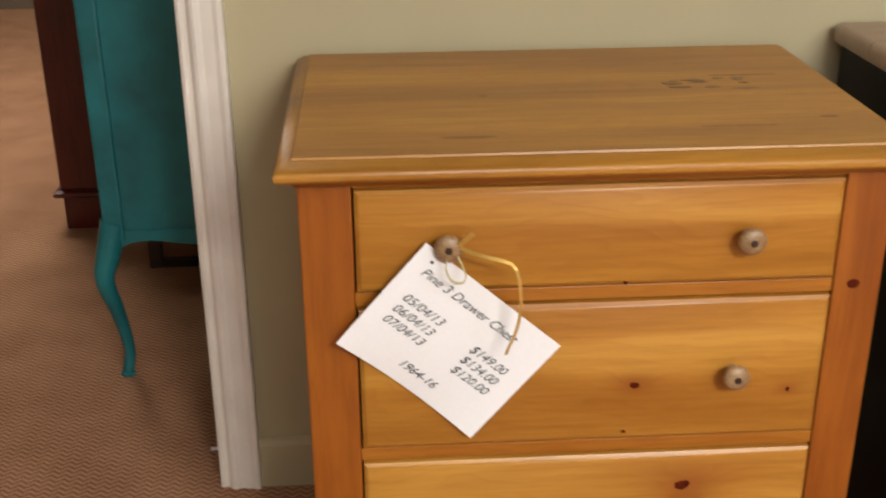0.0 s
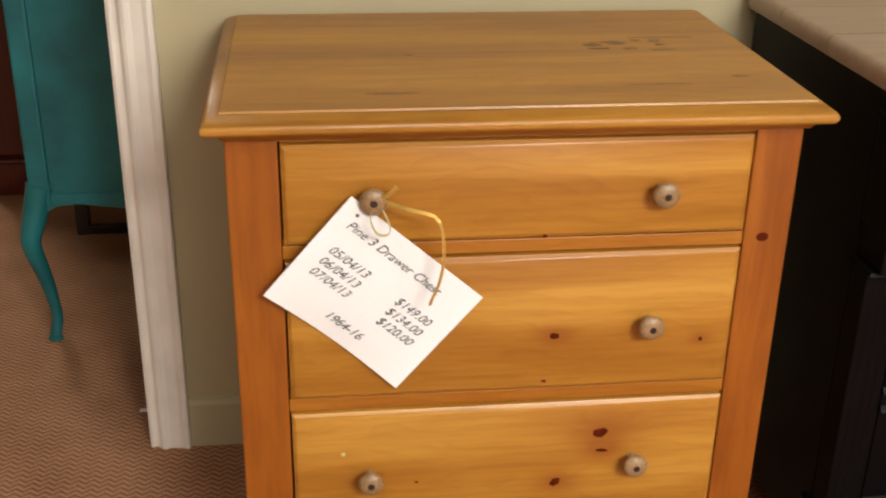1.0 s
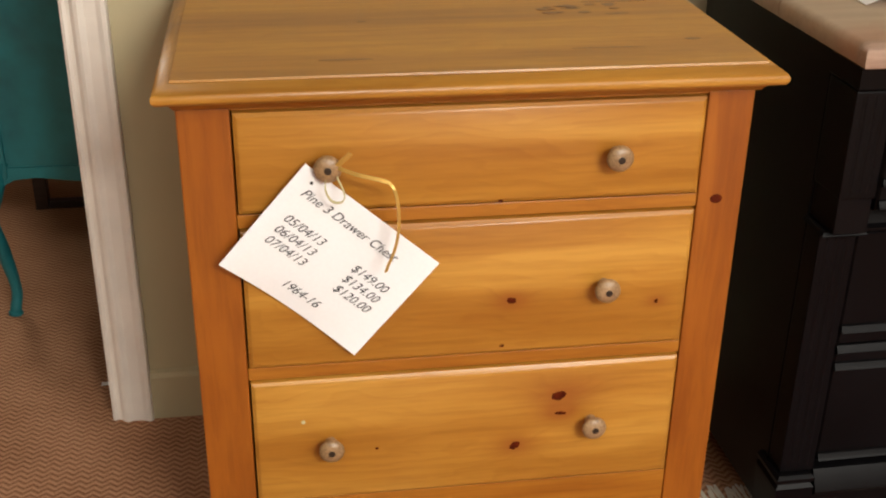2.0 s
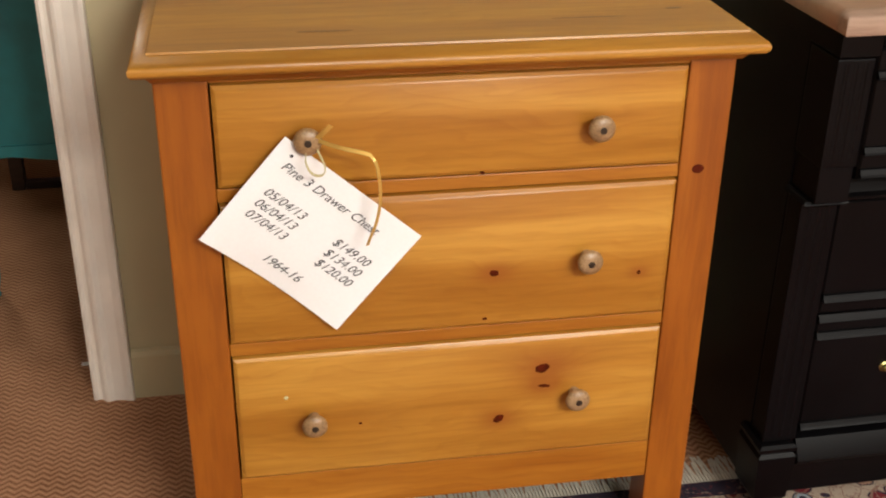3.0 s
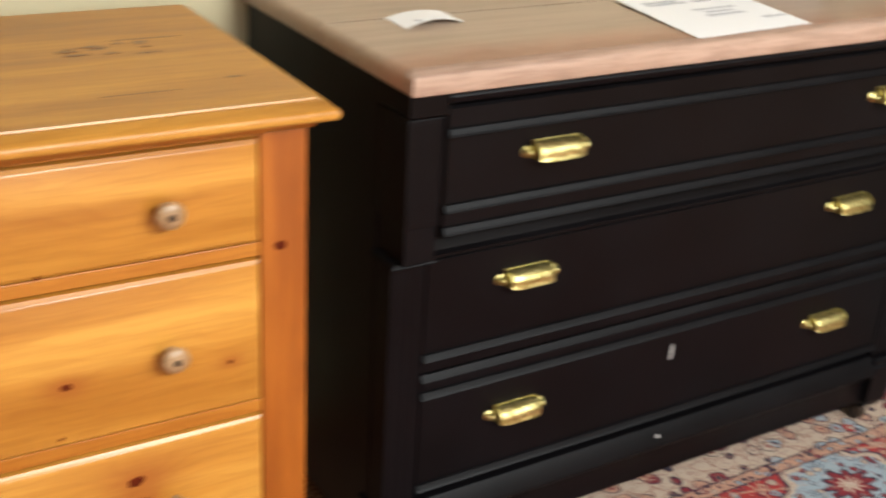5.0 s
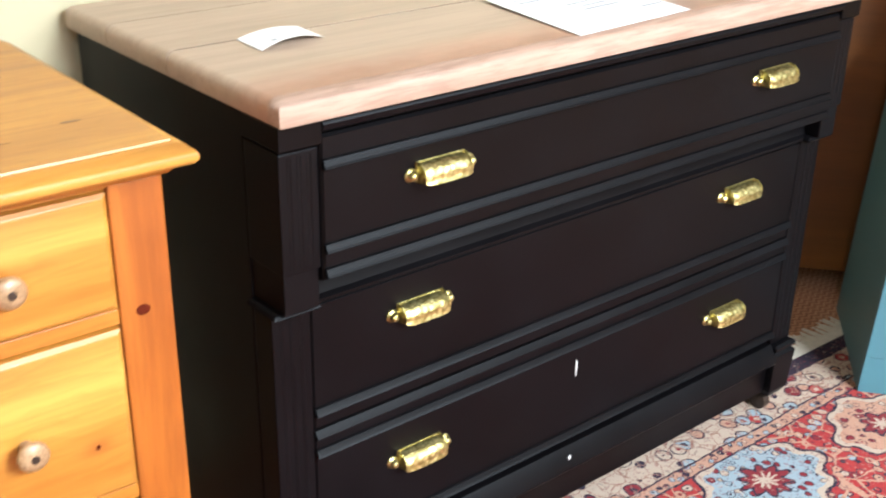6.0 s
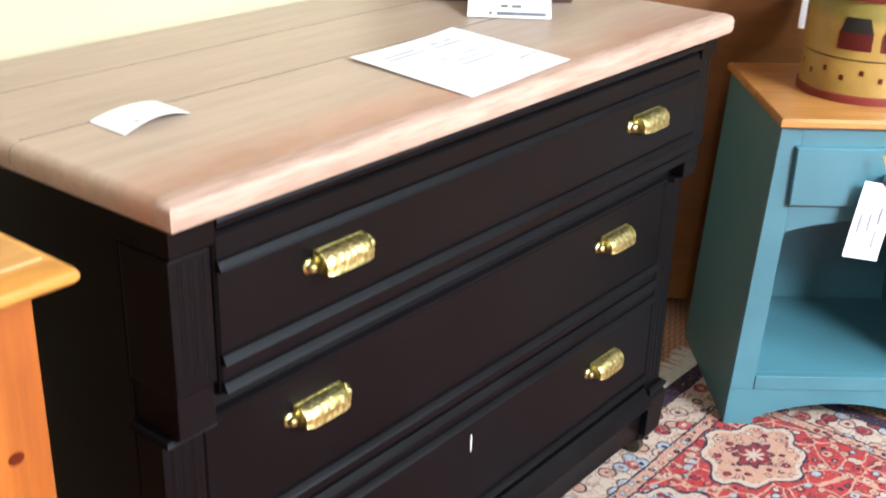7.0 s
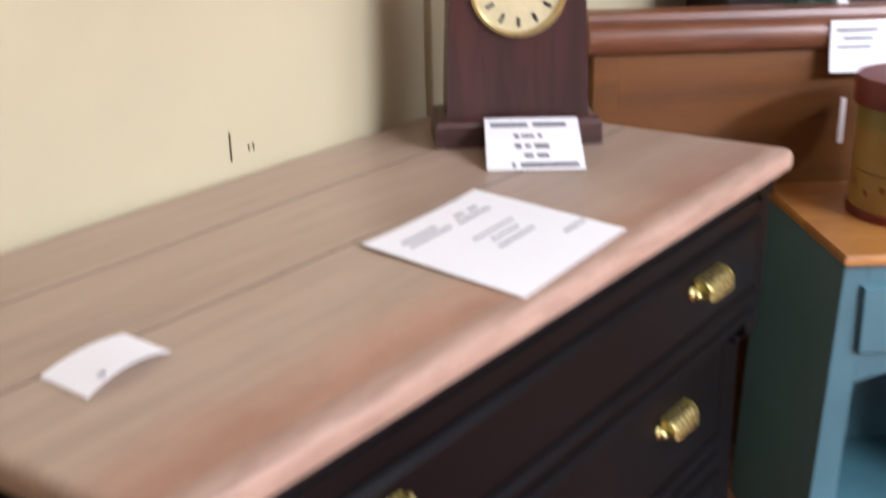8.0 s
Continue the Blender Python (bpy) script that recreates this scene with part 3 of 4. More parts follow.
loop = smooth_path([(0.203, -0.020, 0.702), (0.200, -0.038, 0.690), (0.207, -0.042, 0.676), (0.219, -0.043, 0.674), (0.223, -0.042, 0.684), (0.215, -0.030, 0.702)])
ribbon = thing("gift_ribbon", pose(0, 0, 0), "curled gold ribbon tying a card to the knob", "ribbon")
part("knot_loop", strip(loop, 0.0035, (0.3, 1, 0.4)), string_mat, ribbon)
part("tail", strip(smooth_path([(0.214, -0.026, 0.714), (0.224, -0.033, 0.726), (0.232, -0.036, 0.735)]), 0.0065, (0.7, 0.2, -0.6)), ribbon_gold, ribbon)
part("tail", strip(smooth_path([(0.212, -0.024, 0.714), (0.240, -0.040, 0.708), (0.266, -0.047, 0.703), (0.279, -0.050, 0.699)]), 0.0048, (0.1, 0.35, 0.9)), ribbon_gold, ribbon)
part("tail", strip(smooth_path([(0.277, -0.050, 0.700), (0.284, -0.053, 0.690), (0.288, -0.056, 0.668), (0.288, -0.058, 0.640), (0.283, -0.057, 0.612), (0.275, -0.055, 0.590), (0.272, -0.054, 0.580)]), 0.0042, (0.95, 0.45, 0.1)), ribbon_gold, ribbon)


# ---- black dresser ----
dresser = thing("dresser", pose(0.876, -0.046, 0.0055, 0, 0, 0.85) @ pose(-0.876, 0.046, 0), "black painted antique dresser with bare wood top and brass pulls", "dresser")
top_edge = [(0.8195 + Z, 0.008), (0.822 + Z, 0.002), (0.828 + Z, 0.0), (0.842 + Z, 0.0), (0.849 + Z, 0.003), (0.8528 + Z, 0.010)]
FR, LO = -0.030, 0.008
for y in (0.213, 0.383):
    part("seam", box(0.890, 2.022, y - 0.0014, y + 0.0014, 0.821 + Z, 0.8526 + Z), mark_and_shade, dresser, "dark seam between two boards of the top")
part("top_edge", slab(0.876, 2.036, -0.046, -0.022, top_edge, back=False), dresser_edge, dresser, "rubbed reddish front edge of the top", True)
for y0, y1, z in ((-0.0215, 0.2115, 0.8530), (0.2145, 0.3815, 0.8532), (0.3845, 0.516, 0.8529)):
    ends = [(h if h < 0.845 else h + z - 0.853, i) for h, i in top_edge]
    part("plank", loft([[(0.876 + i, y0, h), (2.036 - i, y0, h), (2.036 - i, y1, h), (0.876 + i, y1, h)] for h, i in ends]), dresser_wood, dresser, smooth=True)
for x0, x1 in ((0.8843, 0.905), (1.998, 2.0135)):
    part("side_panel", box(x0, x1, 0.0505, 0.502, 0.055, 0.819 + Z, 0.002), black_paint, dresser)
part("back_panel", box(0.9095, 1.9975, 0.484, 0.496, 0.055, 0.818 + Z), black_paint, dresser)
for x0, x1, lx0, lx1 in ((0.884, 0.937, 0.885, 0.940), (1.963, 2.010, 1.960, 2.018)):
    part("upper_stile", box(x0, x1, -0.026, 0.05, 0.634 + Z, 0.786 + Z, 0.0025), black_paint, dresser)
    part("stile_cap", slab(x0 - 0.003, x1 + 0.001, -0.033, 0.05, [(0.787 + Z, 0.005), (0.791 + Z, 0.0005), (0.8185 + Z, 0.0)], back=False), black_paint, dresser)
    part("stile_drop", box(x0 + 0.003, x1 - 0.001, -0.021, 0.05, 0.5808 + Z, 0.6335 + Z, 0.002), black_paint, dresser)
    part("lower_stile", box(lx0, lx1, LO, 0.05, 0.162 + Z, 0.572 + Z, 0.0025), black_paint, dresser)
    part("ledge_cap", slab(lx0 - 0.009, lx1 + 0.003, LO - 0.022, 0.05, [(0.5715 + Z, 0.004), (0.575 + Z, 0.0), (0.5795 + Z, 0.003), (0.5805 + Z, 0.006)], back=False), black_paint, dresser)
    x0, x1 = (0.878, 0.937) if x0 < 1 else (1.963, 2.022)
    part("foot_block", slab(x0 - 0.002, x1 + 0.001, LO - 0.014, 0.07, [(0.045 + Z, 0.012), (0.06 + Z, 0.004), (0.135 + Z, 0.0), (0.140 + Z, 0.0), (0.146 + Z, 0.005), (0.150 + Z, 0.001), (0.157 + Z, 0.0), (0.1615 + Z, 0.005)], back=False), black_paint, dresser)
for x in (0.912, 1.985):
    for y in (0.030, 0.455):
        part("caster", lathe([(0.010, -0.011), (0.0175, -0.008), (0.0175, 0.008), (0.010, 0.011)], 20, pose(x, y, 0.0178, 0, 90, 0)), screw_mat, dresser, "small dark caster wheel", True)
        part("caster_stem", lathe([(0.007, 0.018), (0.007, 0.06)], 12, pose(x, y, 0)), screw_mat, dresser)
part("top_rail", sweep_x([(0.03, 0.801 + Z), (FR + 0.004, 0.801 + Z), (FR - 0.004, 0.806 + Z), (FR - 0.006, 0.813 + Z), (FR - 0.003, 0.8188 + Z), (0.03, 0.8188 + Z)], 0.9385, 1.9615), black_paint, dresser)
part("mid_rail", sweep_x([(0.04, 0.570 + Z), (LO - 0.003, 0.570 + Z), (LO - 0.009, 0.574 + Z), (LO - 0.009, 0.578 + Z), (LO - 0.002, 0.582 + Z), (LO + 0.004, 0.600 + Z), (FR + 0.010, 0.6155 + Z), (0.04, 0.6155 + Z)], 0.9365, 1.9655), black_paint, dresser)
part("lower_rail", sweep_x([(0.04, 0.373 + Z), (LO - 0.0062, 0.3735 + Z), (LO - 0.0074, 0.3750 + Z), (LO - 0.0040, 0.3805 + Z), (LO - 0.0010, 0.3850 + Z), (0.04, 0.3855 + Z)], 0.941, 1.959), black_paint, dresser)
part("base_moulding", sweep_x([(0.05, 0.164 + Z), (LO - 0.001, 0.164 + Z), (LO - 0.004, 0.160 + Z), (LO - 0.017, 0.138 + Z), (LO - 0.019, 0.132 + Z), (LO - 0.015, 0.126 + Z), (LO - 0.006, 0.120 + Z), (LO + 0.001, 0.110 + Z), (LO + 0.002, 0.06 + Z), (0.05, 0.06 + Z)], 0.9395, 1.9605), black_paint, dresser, smooth=True)


def plain_front(x0, x1, z0, z1, y):
    bm = raised(x0, x1, z0, z1, y + 0.025, [(y + 0.004, 0.0), (y, 0.003)])
    return bm


def bead(parent, x0, x1, y, z):
    """A half-round moulding with two fine grooves along it, its foot standing out furthest."""
    r = 0.0058
    prof = [(y + 0.001, z - r), (y - 0.0072, z - r), (y - 0.0084, z - 0.86 * r), (y - 0.0062, z - 0.40 * r), (y - 0.0066, z - 0.34 * r),
            (y - 0.0048, z + 0.18 * r), (y - 0.0052, z + 0.24 * r), (y - 0.0034, z + 0.80 * r), (y - 0.0006, z + r), (y + 0.001, z + r)]
    part("bead", sweep_x(prof, x0 + 0.001, x1 - 0.001), black_paint, parent)


def reeds(x0, x1, y, z0, z1):
    """Three upright ridges down the face of a stile."""
    wide = (x1 - x0) / 4
    for k in range(3):
        c = x0 + wide * (k + 1)
        ring = [(c + 0.0036 * math.cos(a), y + 0.0006 - 0.0014 * math.sin(a)) for a in [math.pi * j / 6 for j in range(7)]]
        part("reed", loft([[(px, py, z) for px, py in ring] for z in (z0, z1)]), black_paint, dresser, smooth=True)


for x0, x1, lx0, lx1 in ((0.884, 0.937, 0.885, 0.940), (1.963, 2.010, 1.960, 2.018)):
    reeds(x0, x1, -0.026, 0.642 + Z, 0.780 + Z)
    reeds(lx0, lx1, LO, 0.172 + Z, 0.566 + Z)


black_drawers = []
for z0, z1, y, beads in ((0.617, 0.799, FR, (0.765, 0.660, 0.628)), (0.386, 0.568, LO, (0.414,)), (0.180, 0.372, LO, (0.351, 0.189))):
    inset = 0.9378 if y == FR else 0.9405
    black_drawers.append(part("drawer", plain_front(inset, 2.9 - inset, z0 + Z, z1 + Z, y), black_paint, dresser))
    for b in beads:
        bead(black_drawers[-1], inset, 2.9 - inset, y, b + Z)
part("inner_board", box(0.9095, 1.9995, 0.051, 0.058, 0.17, 0.80), black_paint, dresser, "added board, dark for the shade inside the carcass")


def cup_pull(parent, x, y, z):
    """A cast brass bin pull: a rolled hood open below, on a back plate with two lobed ears."""
    n, half = 16, 0.037
    rings = []
    for k in range(n + 1):
        u = -1 + 2 * k / n
        swell = 0.86 + 0.14 * (1 - abs(u) ** 6)
        arc = []
        for j in range(11):
            a = math.radians(90 - 150 * j / 10)
            out, up = 0.004 + 0.0190 * max(0.0, math.cos(a)) + 0.003 * (j / 10) ** 2, 0.0165 * math.sin(a)
            if j > 6:
                out, up = 0.0232 + 0.0006 * (j - 6), 0.0 - 0.0022 * (j - 6)
            arc.append((x + half * u, y - out * swell, z + up * swell))
        arc += [(px, py + 0.0022, pz - 0.0004) for px, py, pz in arc[::-1]]
        rings.append(arc)
    pull = part("pull", loft(rings), brass, parent, "embossed brass cup pull", True)
    part("back_plate", box(x - 0.0385, x + 0.0385, y - 0.002, y + 0.0005, z - 0.010, z + 0.0170, 0.0008), brass, pull)
    for s in (-1, 1):
        cheek = [(-0.001, 0.017), (-0.012, 0.0155), (-0.0195, 0.008), (-0.0215, 0.0), (-0.020, -0.007), (-0.001, -0.010)]
        part("cheek", loft([[(x + s * half - d, y + a, z + c) for a, c in cheek] for d in (-0.0008, 0.0008)]), brass, pull)
        ear = lathe([(0.0090, 0.0), (0.0090, 0.002), (0.006, 0.0045), (0.0062, 0.008), (0.004, 0.0115), (0.001, 0.0125)], 16, pose(x + s * 0.0465, y, z + 0.001, 90, 0, 0))
        part("ear", ear, brass, pull, "", True)


for d, z, y in ((0, 0.7215, FR), (1, 0.5130, LO), (2, 0.2830, LO)):
    for x in (1.112, 1.795):
        cup_pull(black_drawers[d], x, y, z + Z)
part("keyhole_chip", lathe([(0.0045, 0.0), (0.004, 0.0012)], 12, pose(1.427, LO - 0.0001, 0.305 + Z, 90, 0, 0) @ Matrix.Diagonal((0.32, 3.6, 1, 1))), chip_white, black_drawers[2], "pale chip round the keyhole")
part("keyhole_chip", lathe([(0.004, 0.0), (0.0035, 0.0012)], 12, pose(1.413, LO - 0.0125, 0.150 + Z, 90, 0, 0) @ Matrix.Diagonal((0.7, 1.0, 1, 1))), chip_white, dresser, "small pale chip")


# ---- papers on the dresser ----
def bars(parent, rows, z, material):
    """Lines of print too blurred to read, as plain bars: x, y, length, height, of each."""
    for x, y, l, h in rows:
        part("print_line", box(x, x + l, y, y + h, z, z + 0.0002), material, parent)


TOP = 0.8538
sheet = thing("price_sheet", pose(1.371, 0.202, TOP, 0, 0, 4.5), "large white printed price sheet lying on the dresser", "paper")
part("sheet", bowed_sheet(0.240, 0.227, lambda u, v: 0.0006 + 0.003 * (abs(u - 0.5) * 2) ** 3 * (1 - v), skew=0.20), paper, sheet, smooth=True)
bars(sheet, [(0.020, -0.040, 0.075, 0.007), (0.020, -0.053, 0.085, 0.006), (0.135, -0.040, 0.020, 0.007), (0.165, -0.040, 0.020, 0.007), (0.120, -0.055, 0.070, 0.006), (0.075, -0.100, 0.09, 0.005),
             (0.085, -0.118, 0.06, 0.005), (0.070, -0.136, 0.08, 0.006), (0.150, -0.175, 0.05, 0.006)], 0.0014, ink_soft)
slip = thing("price_slip", pose(0.971, 0.213, TOP, 0, 0, 8), "small curled white price slip lying on the dresser", "paper")
part("slip", bowed_sheet(0.100, 0.067, lambda u, v: 0.0006 + 0.009 * (1 - (2 * u - 1) ** 2) * (0.6 + 0.4 * v), skew=0.18), paper, slip, smooth=True)
bars(slip, [(0.012, -0.060, 0.026, 0.007)], 0.0075, ink_soft)

# ---- mantel clock ----
clock = thing("mantel_clock", pose(1.755, 0.390, 0.8537, 0, 0, -49.5), "dark mahogany mantel clock with round brass dial", "clock")
part("plinth", slab(0.0, 0.240, 0.0, 0.125, [(0.0, 0.0), (0.030, 0.0), (0.036, 0.003), (0.040, 0.010)]), clock_base_wood, clock, "stepped wooden plinth")
arch = [(0.018, 0.040), (0.222, 0.040), (0.215, 0.235)] + [(0.120 + 0.095 * math.cos(a), 0.235 + 0.075 * math.sin(a)) for a in [math.pi * k / 14 for k in range(1, 14)]] + [(0.025, 0.235)]
case = loft([[(x, y, z) for x, z in arch] for y in (0.014, 0.112)])
part("case", case, clock_wood, clock)
dial_turn = pose(0.120, 0.0135, 0.222, 90, 0, 0)
dial = part("dial", lathe([(0.062, -0.004), (0.062, 0.002), (0.004, 0.0022)], 40, dial_turn), dial_mat, clock, "round gilt clock face")
part("bezel", lathe([(0.060, 0.0), (0.068, 0.0), (0.068, 0.006), (0.064, 0.010), (0.060, 0.006), (0.060, 0.0)], 40, dial_turn, None, False), brass_plain, dial, "polished brass bezel ring", True)
for k in range(12):
    a = math.pi / 6 * k
    part("hour_mark", box(-0.0024, 0.0024, 0.040, 0.053, 0.0024, 0.0030, bm=None), ink, dial).matrix_basis = dial_turn @ pose(0, 0, 0, 0, 0, -math.degrees(a))
for l, a in ((0.042, 60), (0.030, -50)):
    part("hand_pointer", box(-0.0015, 0.0015, -0.006, l, 0.0040, 0.0050), ink, dial).matrix_basis = dial_turn @ pose(0, 0, 0, 0, 0, -a)
tag = thing("clock_tag", pose(1.698, 0.262, 0.8545, 0, 0, -53.6) @ pose(0, 0, 0, 19, 0, 0), "white printed price card leaning on the clock's plinth", "price tag")
part("card", box(0, 0.132, 0.0, 0.130, -0.0004, 0.0, 0.0), paper, tag)
bars(tag, [(0.008, 0.106, 0.052, 0.010), (0.068, 0.106, 0.046, 0.010), (0.040, 0.078, 0.007, 0.009), (0.050, 0.079, 0.018, 0.007), (0.073, 0.078, 0.006, 0.009),
           (0.040, 0.052, 0.009, 0.010), (0.054, 0.053, 0.008, 0.008), (0.067, 0.052, 0.020, 0.010), (0.052, 0.029, 0.012, 0.009), (0.069, 0.029, 0.016, 0.009),
           (0.034, 0.006, 0.005, 0.010), (0.046, 0.006, 0.078, 0.010)], 0.0003, ink_tag)


# ---- blue stand, set across the corner ----
STAND = pose(2.198, -0.067, 0, 0, 0, -50)
stand = thing("side_stand", STAND, "blue painted wooden stand with pine top, drawer and arched shelf", "side table")
SW, SD, SH = 0.41, 0.413, 0.646
part("top", slab(0.0, SW, 0.0, SD, [(SH - 0.017, 0.004), (SH - 0.014, 0.0), (SH - 0.005, 0.0), (SH, 0.004)]), blue_wood, stand, "honey pine top board")


def arch_board(x0, x1, z0, z1, foot, rise, y0, y1, down=True):
    """A board with an arched cut in its lower edge and a foot at each end."""
    pts = [(x0, z1), (x0, z0), (x0 + foot, z0)]
    for k in range(13):
        u = k / 12
        pts.append((x0 + foot + (x1 - x0 - 2 * foot) * u, z0 + rise * (0.35 + 0.65 * math.sin(math.pi * u) ** 0.8)))
    pts += [(x1 - foot, z0), (x1, z0), (x1, z1)]
    return loft([[(x, y, z) for x, z in pts] for y in (y0, y1)])


F0, F1 = 0.014, 0.032


def flared(bm):
    """The carcass widens a little towards the floor."""
    for v in bm.verts:
        v.co.x = SW / 2 + (v.co.x - SW / 2) * (1 + 0.17 * (1 - v.co.z / SH))
    return bm


for x in (0.008, SW - 0.008 - 0.040):
    part("stile", flared(box(x, x + 0.040, F0, F1, 0.085, SH - 0.0175, 0.001)), blue_paint, stand)
part("upper_rail", flared(box(0.0483, SW - 0.0483, F0, F1, SH - 0.056, SH - 0.0175, 0.001)), blue_paint, stand)
part("arched_rail", flared(arch_board(0.0483, SW - 0.0483, 0.408, 0.486, 0.001, 0.042, F0, F1)), blue_paint, stand)
part("base_rail", flared(arch_board(0.008, SW - 0.008, 0.0, 0.0845, 0.050, 0.055, F0, F1)), blue_paint, stand)
drawer = part("drawer", raised(0.036, SW - 0.036, 0.4790, 0.5930, F0 - 0.0005, [(0.006, 0.0), (0.002, 0.003)]), blue_paint, stand)
part("knob", lathe([(0.006, 0.0), (0.006, 0.010), (0.012, 0.016), (0.013, 0.021), (0.008, 0.026), (0.001, 0.027)], 20, pose(SW / 2, 0.002, 0.540, 90, 0, 0)), blue_paint, drawer, "", True)
for x in (0.008, SW - 0.026):
    part("side_panel", flared(box(x, x + 0.018, F1 + 0.0003, SD - 0.012, 0.0, SH - 0.0175, 0.001)), blue_paint, stand)
part("shelf", flared(box(0.0265, SW - 0.0265, F0 + 0.0185, SD - 0.030, 0.098, 0.115, 0.001)), blue_paint, stand)
part("shelf_lip", flared(box(0.0485, SW - 0.0485, F0 - 0.0015, F1, 0.0850, 0.1155, 0.002)), blue_paint, stand)
part("back_panel", flared(box(0.0265, SW - 0.0265, SD - 0.029, SD - 0.014, 0.06, SH - 0.0175)), blue_paint, stand)

stand_tag = thing("stand_tag", STAND @ pose(0.161, -0.0205, 0.540) @ pose(0, 0, 0, 90, 8, 0), "white price tag tied to the stand's drawer knob", "price tag")
part("card", bowed_sheet(0.066, 0.148, lambda u, v: 0.004 * v * v), paper, stand_tag, smooth=True)
bars(stand_tag, [(0.012, -0.098, 0.008, 0.040), (0.029, -0.092, 0.008, 0.038), (0.046, -0.078, 0.009, 0.040), (0.046, -0.124, 0.009, 0.036)], 0.0042, ink_soft)
part("ribbon", strip(smooth_path([(0.052, -0.024, 0.004), (0.046, -0.004, 0.008), (0.032, 0.022, 0.012), (0.020, 0.046, 0.010), (0.016, 0.054, 0.007)]), 0.006, (0.8, 0.4, 0.3)), ribbon_gold, stand_tag, "gold ribbon tie")


# ---- painted round box on the stand ----
def box_paint():
    """Mustard ground with a dull green crown of hills."""
    w = Mat("mustard_box_paint")
    v = w.coords(shift=False)
    z = w.n("ShaderNodeSeparateXYZ", Vector=v).outputs[2]
    f = w.noise(v, 12, 5)
    col = w.ramp(f, [(0.3, (0.27, 0.155, 0.03)), (0.6, (0.37, 0.235, 0.05)), (0.8, (0.24, 0.12, 0.025))])
    hill = w.ramp(w.math("ADD", z, w.math("MULTIPLY", f, 0.05)), [(0.17, (0, 0, 0)), (0.19, (1, 1, 1)), (0.215, (1, 1, 1)), (0.225, (0, 0, 0))])
    col = w.mix(w.math("MULTIPLY", hill, 0.8), col, (0.18, 0.16, 0.03))
    w.bump(f, 0.15, 0.002)
    return w.set(Base_Color=col, Roughness=0.42)


BR = 0.122
barn_red = paint("barn_red_paint", (0.14, 0.016, 0.011), rough=0.45, vary=0.2)
roof_dark = paint("dark_roof_paint", (0.035, 0.032, 0.026), rough=0.5)
hatbox = thing("painted_box", STAND @ pose(0.215, 0.215, SH), "round mustard box painted with red barns, red lid", "round box")
part("body", lathe([(BR, 0.0), (BR, 0.014), (BR - 0.002, 0.0145), (BR - 0.004, 0.205), (0.03, 0.206)], 48), box_paint(), hatbox, "", True)
part("base_band", lathe([(BR + 0.0015, 0.0), (BR + 0.002, 0.003), (BR + 0.002, 0.0145), (BR - 0.001, 0.0155)], 48), barn_red, hatbox, "dark red painted base band", True)
part("lid", lathe([(BR - 0.002, 0.192), (BR + 0.004, 0.192), (BR + 0.005, 0.196), (BR + 0.005, 0.234), (BR + 0.002, 0.2385), (0.01, 0.240)], 48), barn_red, hatbox, "red painted lid", True)


def round_patch(corners, r, lift=0.0006):
    """A painted patch wrapped on the box: corners of (degrees, height)."""
    bm = bmesh.new()
    n = 8
    (a0, z0), (a1, z1), (a2, z2), (a3, z3) = corners
    grid = [[], []]
    for k in range(n + 1):
        u = k / n
        for row, (aa, za, ab, zb) in enumerate(((a0, z0, a1, z1), (a3, z3, a2, z2))):
            a, z = radians(aa + (ab - aa) * u), za + (zb - za) * u
            grid[row].append(bm.verts.new((r * math.cos(a), r * math.sin(a), z)))
    for k in range(n):
        bm.faces.new((grid[0][k], grid[0][k + 1], grid[1][k + 1], grid[1][k]))
    bmesh.ops.solidify(bm, geom=bm.faces[:], thickness=lift)
    return bm


for off in (0, 38, -120):
    a = 222 + off
    part("painted_barn", round_patch([(a, 0.100), (a + 30, 0.100), (a + 30, 0.134), (a, 0.134)], BR - 0.0018), barn_red, hatbox, "painted red barn")
    part("painted_roof", round_patch([(a + 1, 0.132), (a + 30, 0.132), (a + 26, 0.160), (a + 5, 0.160)], BR - 0.0016), roof_dark, hatbox, "painted dark barn roof")
for k in range(14):
    a = 160 + k * 17
    part("painted_dot", round_patch([(a, 0.042 + 0.012 * (k % 2)), (a + 4, 0.042 + 0.012 * (k % 2)), (a + 4, 0.052 + 0.012 * (k % 2)), (a, 0.052 + 0.012 * (k % 2))], BR - 0.0019), barn_red, hatbox)
for k in range(9):
    a = 180 + k * 15
    part("painted_fence", round_patch([(a, 0.081), (a + 15, 0.081), (a + 15, 0.083), (a, 0.083)], BR - 0.0019), roof_dark, hatbox)

# ---- twin bed headboard standing across the corner ----
board = thing("headboard", STAND @ pose(-0.315, 0.470, 0), "maple finish twin bed headboard with rounded top rail", "bed")
HW = 1.08
for x in (0.0, HW - 0.047):
    part("post", box(x, x + 0.047, 0.002, 0.040, 0.0, 0.8885, 0.002), maple, board)
part("panel", box(0.0475, HW - 0.0475, 0.006, 0.026, 0.06, 0.8885, 0.001), maple, board)
rail = [(0.044, 0.8890), (0.000, 0.8890)] + [(-0.002 - 0.017 * math.sin(a), 0.9175 - 0.0285 * math.cos(a)) for a in [math.pi * k / 8 for k in range(1, 8)]] + [(0.000, 0.946), (0.001, 0.948), (-0.003, 0.951), (0.000, 0.963), (0.010, 0.967), (0.044, 0.968)]
part("top_rail", sweep_x(rail, -0.012, HW + 0.012), maple_rail, board, "rounded top rail", True)

